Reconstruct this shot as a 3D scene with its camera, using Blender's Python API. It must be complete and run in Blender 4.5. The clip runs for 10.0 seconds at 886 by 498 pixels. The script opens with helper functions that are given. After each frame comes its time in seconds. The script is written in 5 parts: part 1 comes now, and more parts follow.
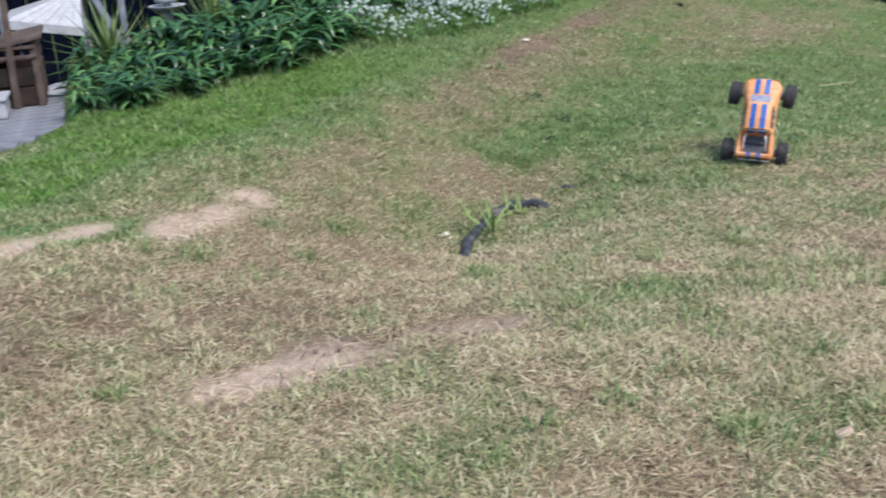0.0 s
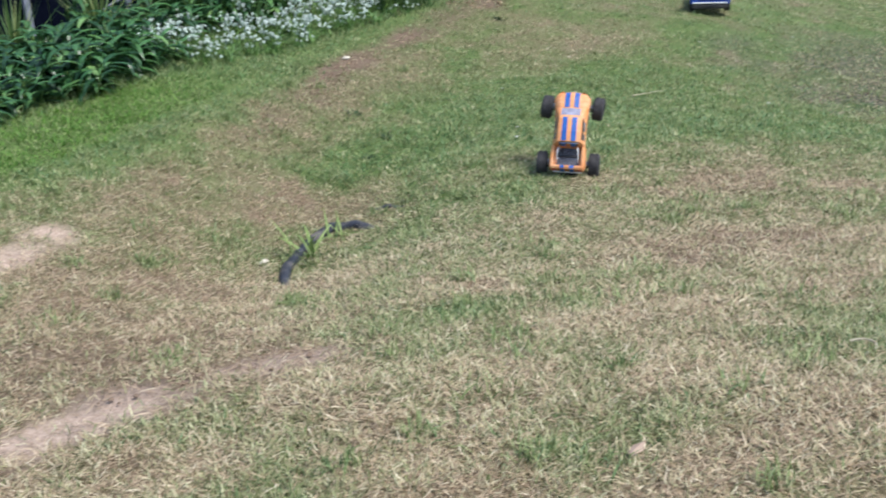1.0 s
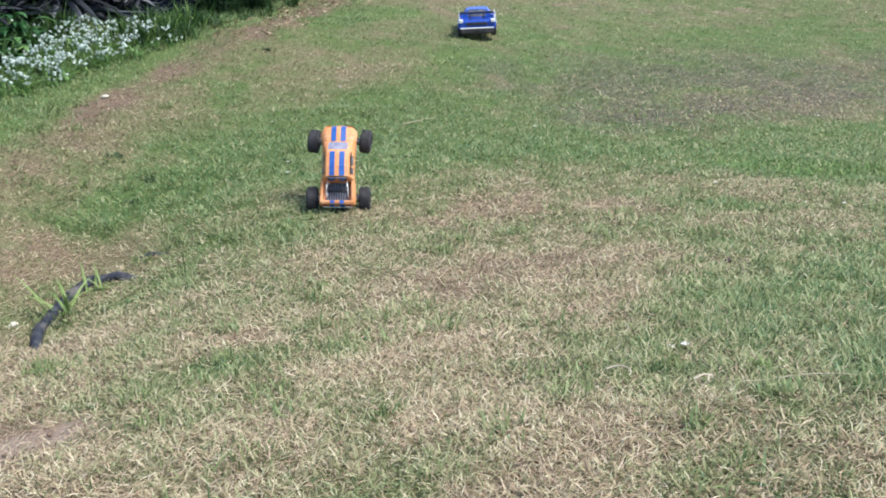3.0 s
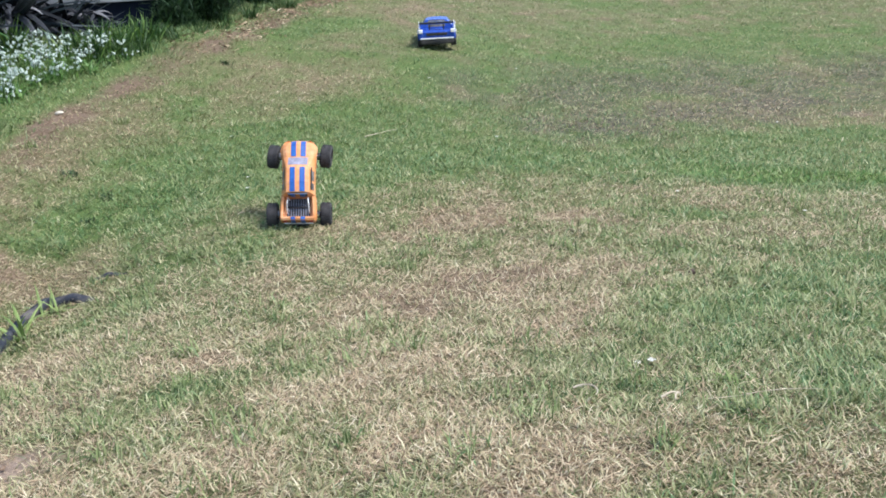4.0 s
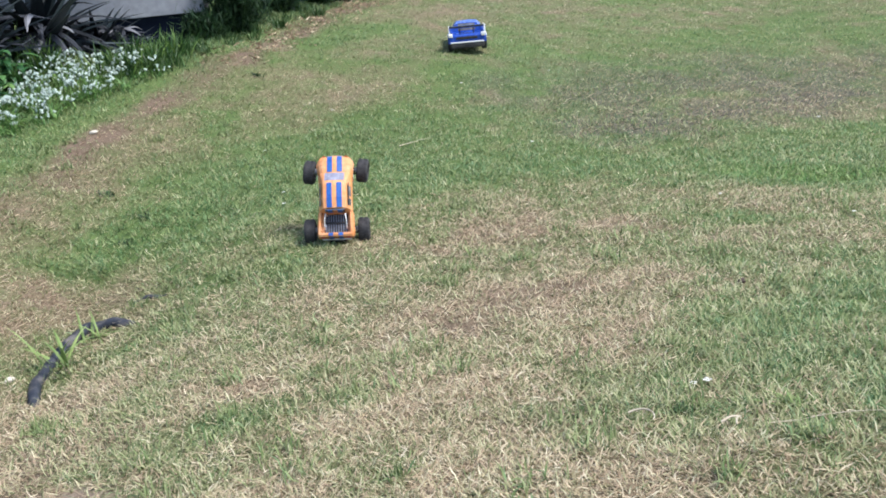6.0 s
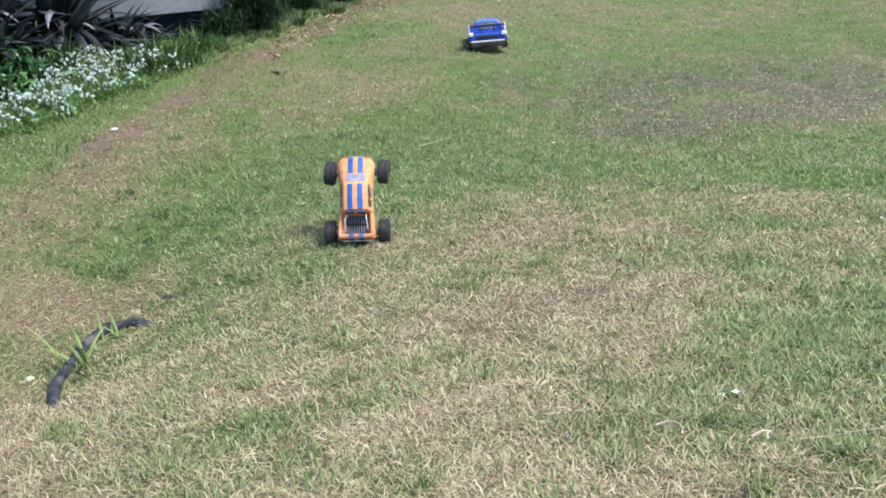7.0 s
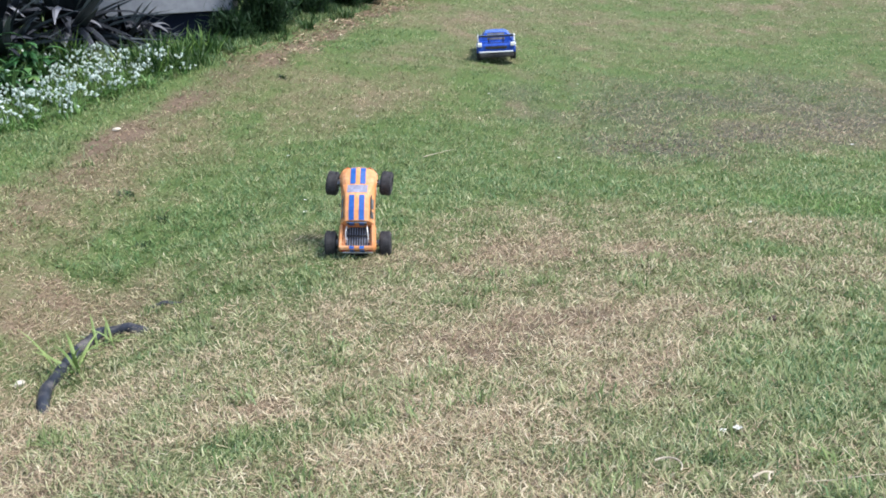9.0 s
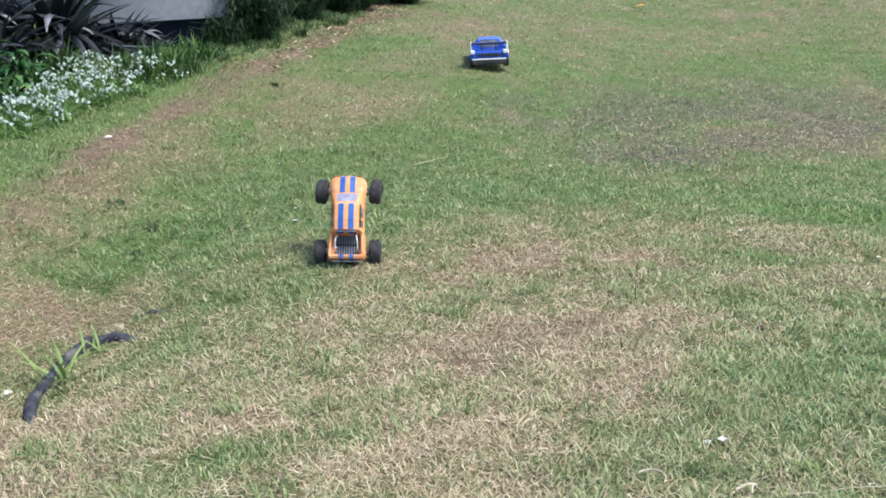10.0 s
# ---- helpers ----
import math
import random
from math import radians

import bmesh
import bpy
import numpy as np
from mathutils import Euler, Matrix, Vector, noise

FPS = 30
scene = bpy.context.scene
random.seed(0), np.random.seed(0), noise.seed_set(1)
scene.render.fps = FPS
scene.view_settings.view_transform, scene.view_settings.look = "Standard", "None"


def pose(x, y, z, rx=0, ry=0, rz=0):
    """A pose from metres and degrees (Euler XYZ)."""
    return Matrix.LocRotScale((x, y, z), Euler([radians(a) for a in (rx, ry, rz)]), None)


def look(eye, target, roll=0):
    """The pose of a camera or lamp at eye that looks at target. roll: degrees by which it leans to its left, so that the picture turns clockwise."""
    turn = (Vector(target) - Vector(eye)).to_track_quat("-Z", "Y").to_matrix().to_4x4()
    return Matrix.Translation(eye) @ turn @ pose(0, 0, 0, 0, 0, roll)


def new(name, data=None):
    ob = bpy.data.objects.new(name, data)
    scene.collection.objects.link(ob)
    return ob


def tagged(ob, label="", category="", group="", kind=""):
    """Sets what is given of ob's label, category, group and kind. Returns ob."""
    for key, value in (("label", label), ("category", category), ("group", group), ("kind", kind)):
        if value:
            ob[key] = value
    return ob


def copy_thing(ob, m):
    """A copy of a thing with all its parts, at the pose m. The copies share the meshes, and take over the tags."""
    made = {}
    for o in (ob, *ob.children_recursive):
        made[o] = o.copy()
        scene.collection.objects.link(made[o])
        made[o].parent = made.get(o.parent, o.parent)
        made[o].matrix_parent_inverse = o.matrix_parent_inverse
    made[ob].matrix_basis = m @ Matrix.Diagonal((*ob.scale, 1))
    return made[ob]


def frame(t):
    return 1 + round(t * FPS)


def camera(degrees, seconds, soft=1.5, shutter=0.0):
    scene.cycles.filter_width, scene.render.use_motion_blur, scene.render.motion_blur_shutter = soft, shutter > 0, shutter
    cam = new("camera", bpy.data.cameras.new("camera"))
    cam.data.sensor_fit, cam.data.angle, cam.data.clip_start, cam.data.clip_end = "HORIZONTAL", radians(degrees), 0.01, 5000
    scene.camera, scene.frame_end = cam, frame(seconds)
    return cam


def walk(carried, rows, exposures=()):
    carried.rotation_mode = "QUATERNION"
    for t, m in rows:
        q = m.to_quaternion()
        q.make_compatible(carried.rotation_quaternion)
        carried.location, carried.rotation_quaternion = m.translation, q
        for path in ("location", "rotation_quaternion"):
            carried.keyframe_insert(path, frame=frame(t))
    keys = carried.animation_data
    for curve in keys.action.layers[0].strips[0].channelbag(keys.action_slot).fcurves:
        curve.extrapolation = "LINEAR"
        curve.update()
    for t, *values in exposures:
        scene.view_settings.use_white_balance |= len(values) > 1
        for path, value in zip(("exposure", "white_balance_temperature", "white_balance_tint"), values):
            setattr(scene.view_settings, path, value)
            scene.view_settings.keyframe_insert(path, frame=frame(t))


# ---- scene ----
cam = camera(47.3, 10.0, soft=1.75, shutter=0.42)
PATH = [
    (0, (0.000, 0.000, 1.201), (-0.642, 1.764, 0.511), -3.05),
    (0.5, (0.060, 0.054, 1.209), (-0.434, 1.866, 0.522), -3.13),
    (1, (0.110, 0.099, 1.219), (-0.250, 1.944, 0.536), -3.04),
    (1.5, (0.150, 0.136, 1.226), (-0.082, 2.003, 0.548), -2.74),
    (2, (0.185, 0.163, 1.236), (0.054, 2.042, 0.564), -2.90),
    (2.5, (0.207, 0.193, 1.239), (0.164, 2.079, 0.573), -2.97),
    (3, (0.223, 0.221, 1.243), (0.253, 2.108, 0.582), -2.97),
    (4.5, (0.232, 0.296, 1.268), (0.346, 2.185, 0.622), -3.33),
    (5, (0.227, 0.321, 1.277), (0.350, 2.211, 0.636), -3.25),
    (5.5, (0.216, 0.334, 1.292), (0.327, 2.226, 0.654), -4.04),
    (6, (0.206, 0.353, 1.304), (0.243, 2.243, 0.653), -5.61),
    (7.5, (0.177, 0.416, 1.327), (0.176, 2.306, 0.672), -5.09),
    (8, (0.177, 0.436, 1.333), (0.177, 2.326, 0.680), -4.43),
    (8.5, (0.180, 0.448, 1.339), (0.182, 2.340, 0.690), -3.77),
    (9, (0.188, 0.459, 1.344), (0.193, 2.352, 0.698), -3.36),
    (9.5, (0.202, 0.464, 1.349), (0.210, 2.358, 0.709), -3.33),
    (10, (0.220, 0.467, 1.354), (0.232, 2.363, 0.718), -3.30),
]
walk(cam, [(t, look(eye, target, roll)) for t, eye, target, roll in PATH], [(0.0, 0.82), (1.5, 0.92), (3.0, 0.98), (8.0, 1.06), (10.0, 1.06)])

# ---------------------------------------------------------------- light
world = bpy.data.worlds.new("sky")
scene.world = world
world.use_nodes = True
wn, wl = world.node_tree.nodes, world.node_tree.links
sky = wn.new("ShaderNodeTexSky")
sky.sky_type = "NISHITA"
sky.sun_disc = False
sky.sun_elevation = radians(58)
sky.sun_rotation = radians(100)
sky.air_density, sky.dust_density, sky.ozone_density = 1.0, 1.5, 1.0
wn["Background"].inputs["Strength"].default_value = 0.15
wl.new(sky.outputs["Color"], wn["Background"].inputs["Color"])

sun = new("sun", bpy.data.lights.new("sun", "SUN"))
sun.data.energy = 2.6
sun.data.angle = radians(18)
sun.data.color = (1.0, 0.985, 0.965)
sun.matrix_world = look((6.0, 1.5, 10.0), (0, 4.5, 0))


# ---------------------------------------------------------------- materials
def material(name, rough=0.7, metal=0.0, spec=0.3):
    """A principled material, and its nodes, links and shader."""
    m = bpy.data.materials.new(name)
    m.use_nodes = True
    b = m.node_tree.nodes["Principled BSDF"]
    b.inputs["Roughness"].default_value = rough
    b.inputs["Metallic"].default_value = metal
    b.inputs["Specular IOR Level"].default_value = spec
    return m, m.node_tree.nodes, m.node_tree.links, b


def ramp(nodes, stops):
    r = nodes.new("ShaderNodeValToRGB")
    while len(r.color_ramp.elements) < len(stops):
        r.color_ramp.elements.new(0.5)
    for e, (p, c) in zip(r.color_ramp.elements, stops):
        e.position, e.color = p, (*c, 1)
    return r


def noise_tex(nodes, links, scale, detail=4.0, rough=0.55, coord="Object"):
    tc = nodes.new("ShaderNodeTexCoord")
    n = nodes.new("ShaderNodeTexNoise")
    n.inputs["Scale"].default_value = scale
    n.inputs["Detail"].default_value = detail
    n.inputs["Roughness"].default_value = rough
    links.new(tc.outputs[coord], n.inputs["Vector"])
    return n


def mix(nodes, links, fac, a, b, kind="MIX"):
    """A colour mix; fac, a and b are sockets, numbers or colours."""
    n = nodes.new("ShaderNodeMix")
    n.data_type, n.blend_type = "RGBA", kind
    for sock, v in ((n.inputs[0], fac), (n.inputs[6], a), (n.inputs[7], b)):
        if isinstance(v, bpy.types.NodeSocket):
            links.new(v, sock)
        elif isinstance(v, (int, float)):
            sock.default_value = v
        else:
            sock.default_value = (*v, 1)
    return n.outputs[2]


def bumped(nodes, links, b, height, strength=0.3, distance=0.01):
    n = nodes.new("ShaderNodeBump")
    n.inputs["Strength"].default_value = strength
    n.inputs["Distance"].default_value = distance
    links.new(height, n.inputs["Height"])
    links.new(n.outputs["Normal"], b.inputs["Normal"])


def worn(name, base, other, scale=20.0, rough=0.7, metal=0.0, bump=0.15, spec=0.3, fine=6.0, dirt=None, dirt_amount=0.3):
    """A surface of two mixed tones with grain at two scales and an optional dirt colour in patches."""
    m, n, l, b = material(name, rough, metal, spec)
    big = noise_tex(n, l, scale, 3)
    small = noise_tex(n, l, scale * fine, 4)
    r = ramp(n, ((0.35, base), (0.68, other)))
    l.new(big.outputs["Fac"], r.inputs["Fac"])
    dark = mix(n, l, 0.35, r.outputs["Color"], small.outputs["Fac"], "OVERLAY")
    if dirt:
        d = noise_tex(n, l, scale * 0.7, 6, 0.7)
        dr = ramp(n, ((0.5, (0, 0, 0)), (0.72, (dirt_amount * 2,) * 3)))
        l.new(d.outputs["Fac"], dr.inputs["Fac"])
        dark = mix(n, l, dr.outputs["Color"], dark, dirt)
    l.new(dark, b.inputs["Base Color"])
    rr = n.new("ShaderNodeMapRange")
    rr.inputs["To Min"].default_value, rr.inputs["To Max"].default_value = max(0.05, rough - 0.12), min(1, rough + 0.12)
    l.new(big.outputs["Fac"], rr.inputs["Value"])
    l.new(rr.outputs["Result"], b.inputs["Roughness"])
    if bump:
        bumped(n, l, b, small.outputs["Fac"], bump, 0.004)
    return m


def leafy(name, stops, rough=0.5, glow=0.25, spec=0.3, mottled=14.0, single=False):
    """Leaves: one tone for each leaf, mottled, and letting some light through."""
    m, n, l, b = material(name, rough, 0.0, spec)
    g = n.new("ShaderNodeObjectInfo" if single else "ShaderNodeNewGeometry")
    r = ramp(n, stops)
    l.new(g.outputs["Random" if single else "Random Per Island"], r.inputs["Fac"])
    t = noise_tex(n, l, mottled, 3)
    c = mix(n, l, 0.4, r.outputs["Color"], t.outputs["Fac"], "OVERLAY")
    l.new(c, b.inputs["Base Color"])
    tr = n.new("ShaderNodeBsdfTranslucent")
    l.new(c, tr.inputs["Color"])
    ms = n.new("ShaderNodeMixShader")
    ms.inputs[0].default_value = glow
    l.new(b.outputs[0], ms.inputs[1])
    l.new(tr.outputs[0], ms.inputs[2])
    l.new(ms.outputs[0], n["Material Output"].inputs["Surface"])
    return m


def blade_material(name):
    """Grass: from green to straw by each blade's dryness, with its own random tone."""
    m, n, l, b = material(name, 0.55, 0.0, 0.25)
    dry, rnd = n.new("ShaderNodeAttribute"), n.new("ShaderNodeAttribute")
    dry.attribute_name, rnd.attribute_name = "dry", "tone"
    green = ramp(n, ((0.0, (0.050, 0.098, 0.030)), (0.5, (0.164, 0.248, 0.083)), (1.0, (0.34, 0.41, 0.185))))
    straw = ramp(n, ((0.0, (0.15, 0.10, 0.062)), (0.35, (0.39, 0.288, 0.196)), (0.7, (0.645, 0.512, 0.355)), (1.0, (0.82, 0.725, 0.54))))
    l.new(rnd.outputs["Fac"], green.inputs["Fac"])
    l.new(rnd.outputs["Fac"], straw.inputs["Fac"])
    moist = n.new("ShaderNodeMapRange")
    moist.inputs["From Min"].default_value, moist.inputs["From Max"].default_value = 0.0, 0.08
    l.new(dry.outputs["Fac"], moist.inputs["Value"])
    deep = mix(n, l, 1.0, green.outputs["Color"], (0.86, 1.0, 1.27), "MULTIPLY")
    c = mix(n, l, moist.outputs["Result"], deep, green.outputs["Color"])
    fresh = n.new("ShaderNodeAttribute")
    fresh.attribute_name = "fresh"
    c = mix(n, l, fresh.outputs["Fac"], c, mix(n, l, 1.0, green.outputs["Color"], (0.56, 0.90, 0.38), "MULTIPLY"))
    c = mix(n, l, dry.outputs["Fac"], c, straw.outputs["Color"])
    l.new(c, b.inputs["Base Color"])
    tr = n.new("ShaderNodeBsdfTranslucent")
    l.new(c, tr.inputs["Color"])
    ms = n.new("ShaderNodeMixShader")
    ms.inputs[0].default_value = 0.3
    l.new(b.outputs[0], ms.inputs[1])
    l.new(tr.outputs[0], ms.inputs[2])
    l.new(ms.outputs[0], n["Material Output"].inputs["Surface"])
    return m


def ground_material():
    """Thatch, turf and soil, told apart by the ground's own cover map."""
    m, n, l, b = material("turf_soil", 0.95, 0.0, 0.1)
    cov = n.new("ShaderNodeAttribute")
    cov.attribute_name = "cover"
    sep = n.new("ShaderNodeSeparateColor")
    l.new(cov.outputs["Color"], sep.inputs[0])
    fine = noise_tex(n, l, 90, 6, 0.75)
    mid = noise_tex(n, l, 9, 4, 0.6)
    green = ramp(n, ((0.3, (0.045, 0.075, 0.024)), (0.7, (0.12, 0.18, 0.058))))
    thatch = ramp(n, ((0.3, (0.060, 0.042, 0.028)), (0.55, (0.20, 0.146, 0.103)), (0.75, (0.38, 0.295, 0.215))))
    soil = ramp(n, ((0.28, (0.19, 0.132, 0.097)), (0.5, (0.38, 0.29, 0.228)), (0.72, (0.54, 0.43, 0.345))))
    dark = ramp(n, ((0.3, (0.085, 0.060, 0.042)), (0.7, (0.205, 0.152, 0.112))))
    for r in (green, thatch, soil, dark):
        l.new(fine.outputs["Fac"], r.inputs["Fac"])
    grain = n.new("ShaderNodeMath")
    grain.operation = "MULTIPLY_ADD"
    grain.inputs[1].default_value = 1.6
    speck = noise_tex(n, l, 38, 5, 0.75)
    l.new(speck.outputs["Fac"], grain.inputs[0])
    grain.inputs[2].default_value = -0.8
    frayed = n.new("ShaderNodeMath")
    frayed.operation = "ADD"
    frayed.use_clamp = True
    l.new(sep.outputs[0], frayed.inputs[0])
    l.new(grain.outputs[0], frayed.inputs[1])
    c = mix(n, l, frayed.outputs[0], green.outputs["Color"], thatch.outputs["Color"])
    c = mix(n, l, sep.outputs[2], c, dark.outputs["Color"])
    ash = ramp(n, ((0.36, (0.026, 0.025, 0.020)), (0.5, (0.085, 0.079, 0.061)), (0.64, (0.20, 0.183, 0.143))))
    l.new(speck.outputs["Fac"], ash.inputs["Fac"])
    c = mix(n, l, cov.outputs["Alpha"], c, ash.outputs["Color"])
    c = mix(n, l, sep.outputs[1], c, soil.outputs["Color"])
    c = mix(n, l, 0.3, c, mid.outputs["Fac"], "OVERLAY")
    l.new(c, b.inputs["Base Color"])
    bumped(n, l, b, fine.outputs["Fac"], 0.6, 0.012)
    return m


# ---------------------------------------------------------------- geometry helpers
def mesh_object(name, bm, mat, parent=None, smooth=False):
    me = bpy.data.meshes.new(name)
    bm.normal_update()
    bm.to_mesh(me)
    bm.free()
    me.materials.append(mat)
    if smooth:
        me.shade_smooth()
    ob = new(name, me)
    if parent:
        ob.parent = parent
    return ob


def part(name, bm, mat, parent, label="", smooth=False, kind=""):
    ob = mesh_object(name, bm, mat, parent, smooth)
    tagged(ob, label, kind=kind)
    return ob


def array_object(name, verts, faces4, faces3, mat, **floats):
    """One mesh from numpy arrays of vertices, quads and triangles, with point attributes."""
    me = bpy.data.meshes.new(name)
    nv, n4, n3 = len(verts), len(faces4), len(faces3)
    me.vertices.add(nv)
    me.vertices.foreach_set("co", np.ascontiguousarray(verts, np.float32).ravel())
    me.loops.add(4 * n4 + 3 * n3)
    me.loops.foreach_set("vertex_index", np.concatenate([np.ravel(faces4), np.ravel(faces3)]).astype(np.int32))
    me.polygons.add(n4 + n3)
    starts = np.concatenate([np.arange(n4) * 4, 4 * n4 + np.arange(n3) * 3]).astype(np.int32)
    me.polygons.foreach_set("loop_start", starts)
    me.update(calc_edges=True)
    for key, value in floats.items():
        a = me.attributes.new(key, "FLOAT", "POINT")
        a.data.foreach_set("value", np.ascontiguousarray(value, np.float32))
    me.materials.append(mat)
    return new(name, me)


def box(bm, cx, cy, cz, sx, sy, sz, m=None, bevel=0.0):
    """A box by its centre and size, bevelled, into bm."""
    r = bmesh.ops.create_cube(bm, size=1.0)
    vs = r["verts"]
    bmesh.ops.scale(bm, vec=(sx, sy, sz), verts=vs)
    bmesh.ops.translate(bm, vec=(cx, cy, cz), verts=vs)
    if bevel:
        es = list({e for v in vs for e in v.link_edges})
        out = bmesh.ops.bevel(bm, geom=es, offset=bevel, segments=2, affect="EDGES", profile=0.6)
        vs = list({v for f in out["faces"] for v in f.verts} | {v for v in vs if v.is_valid})
    if m is not None:
        bmesh.ops.transform(bm, matrix=m, verts=[v for v in vs if v.is_valid])
    return bm


def rod(bm, a, b, r0, r1=None, seg=10):
    """A capped rod from a to b."""
    a, b = Vector(a), Vector(b)
    r1 = r0 if r1 is None else r1
    d = b - a
    m = Matrix.Translation((a + b) / 2) @ d.to_track_quat("Z", "Y").to_matrix().to_4x4()
    bmesh.ops.create_cone(bm, cap_ends=True, segments=seg, radius1=r0, radius2=r1, depth=d.length, matrix=m)
    return bm


def lathe(bm, profile, seg=28, m=None):
    """Turns (radius, height) pairs round the z axis."""
    rings = []
    for r, z in profile:
        rings.append([bm.verts.new((r * math.cos(2 * math.pi * k / seg), r * math.sin(2 * math.pi * k / seg), z)) for k in range(seg)])
    for a, b in zip(rings, rings[1:]):
        for k in range(seg):
            bm.faces.new((a[k], a[(k + 1) % seg], b[(k + 1) % seg], b[k]))
    if m is not None:
        bmesh.ops.transform(bm, matrix=m, verts=[v for ring in rings for v in ring])
    return bm


def tube(bm, points, radii, seg=8):
    """A round tube along points."""
    rings = []
    pts = [Vector(p) for p in points]
    for i, p in enumerate(pts):
        d = (pts[min(i + 1, len(pts) - 1)] - pts[max(i - 1, 0)]).normalized()
        q = d.to_track_quat("Z", "Y")
        r = radii[i] if isinstance(radii, (list, tuple)) else radii
        rings.append([bm.verts.new(p + q @ Vector((r * math.cos(2 * math.pi * k / seg), r * math.sin(2 * math.pi * k / seg), 0))) for k in range(seg)])
    for a, b in zip(rings, rings[1:]):
        for k in range(seg):
            bm.faces.new((a[k], a[(k + 1) % seg], b[(k + 1) % seg], b[k]))
    bm.faces.new(rings[0][::-1])
    bm.faces.new(rings[-1])
    return bm


def leaf(bm, base, heading, rise, length, width, droop, steps=6, fold=0.25, shape=0.45):
    """One strap or lance leaf that rises from base and arches over: two folded halves along a midrib."""
    side = Vector((-math.sin(heading), math.cos(heading), 0))
    p, ang, rows = Vector(base), rise, []
    for i in range(steps + 1):
        f = i / steps
        w = width / 2 * max(0.04, (min(1, f / shape) ** 0.6 if f < shape else ((1 - f) / (1 - shape)) ** 0.75)) if i else width * 0.14
        d = Vector((math.cos(heading) * math.cos(ang), math.sin(heading) * math.cos(ang), math.sin(ang)))
        nrm = d.cross(side)
        rows.append([bm.verts.new(p + side * w - nrm * fold * w), bm.verts.new(p), bm.verts.new(p - side * w - nrm * fold * w)])
        p = p + d * length / steps
        ang -= droop / steps
    for a, b in zip(rows, rows[1:]):
        bm.faces.new((a[0], a[1], b[1], b[0]))
        bm.faces.new((a[1], a[2], b[2], b[1]))


def smooth_noise(x, y, scale, seed):
    """Value noise in the plane, 0 to 1."""
    x, y = np.asarray(x, float) * scale, np.asarray(y, float) * scale
    ix, iy = np.floor(x), np.floor(y)
    fx, fy = x - ix, y - iy
    fx, fy = fx * fx * (3 - 2 * fx), fy * fy * (3 - 2 * fy)

    def lattice(a, b):
        v = np.sin(a * 127.1 + b * 311.7 + seed * 74.7) * 43758.5453
        return v - np.floor(v)

    return (lattice(ix, iy) * (1 - fx) + lattice(ix + 1, iy) * fx) * (1 - fy) + (lattice(ix, iy + 1) * (1 - fx) + lattice(ix + 1, iy + 1) * fx) * fy


def fbm(x, y, scale, seed):
    return (smooth_noise(x, y, scale, seed) * 4 + smooth_noise(x, y, scale * 2.1, seed + 1) * 2 + smooth_noise(x, y, scale * 4.3, seed + 2)) / 7


def along(x, y, line, width, ragged=0.5, seed=0):
    """1 on a band along a line of points, 0 away from it, with ragged borders."""
    x, y = np.asarray(x, float), np.asarray(y, float)
    best = np.full(x.shape, 1e9)
    for (ax, ay), (bx, by) in zip(line, line[1:]):
        dx, dy = bx - ax, by - ay
        f = np.clip(((x - ax) * dx + (y - ay) * dy) / (dx * dx + dy * dy), 0, 1)
        best = np.minimum(best, np.hypot(x - ax - f * dx, y - ay - f * dy))
    best = best / width
    near = best < 1.5 + ragged
    best[near] += ragged * (fbm(x[near], y[near], 1.2 / width**0.7, seed) - 0.5) * 2
    return np.clip(1.5 - best, 0, 1)


# ---------------------------------------------------------------- the lie of the land
BED_EDGE = [(-3.34, 3.9), (-3.22, 4.14), (-3.03, 4.36), (-2.83, 4.58), (-2.66, 4.9), (-2.54, 5.39), (-2.43, 5.81), (-2.27, 6.2), (-2.04, 6.62), (-1.87, 7.03), (-1.6, 7.46), (-1.36, 7.98), (-1.1, 8.6), (-0.85, 9.5), (-0.3, 11.3)]
TRODDEN = [(-0.06, 11.36), (-0.34, 10.6), (-0.57, 9.75), (-0.73, 9.1), (-0.86, 8.43), (-1.02, 8.05), (-1.21, 7.66), (-1.38, 7.2), (-1.56, 6.68), (-1.67, 6.17), (-1.76, 5.75), (-1.8, 5.3), (-1.8, 4.95)]


def deck_side(y):
    """Where the lawn and the bed end and the deck begins, for each y."""
    return np.where(np.asarray(y) < 3.96, -3.40 + 0.15 * (y - 3.5), -3.33 - 0.72 * (y - 3.96))


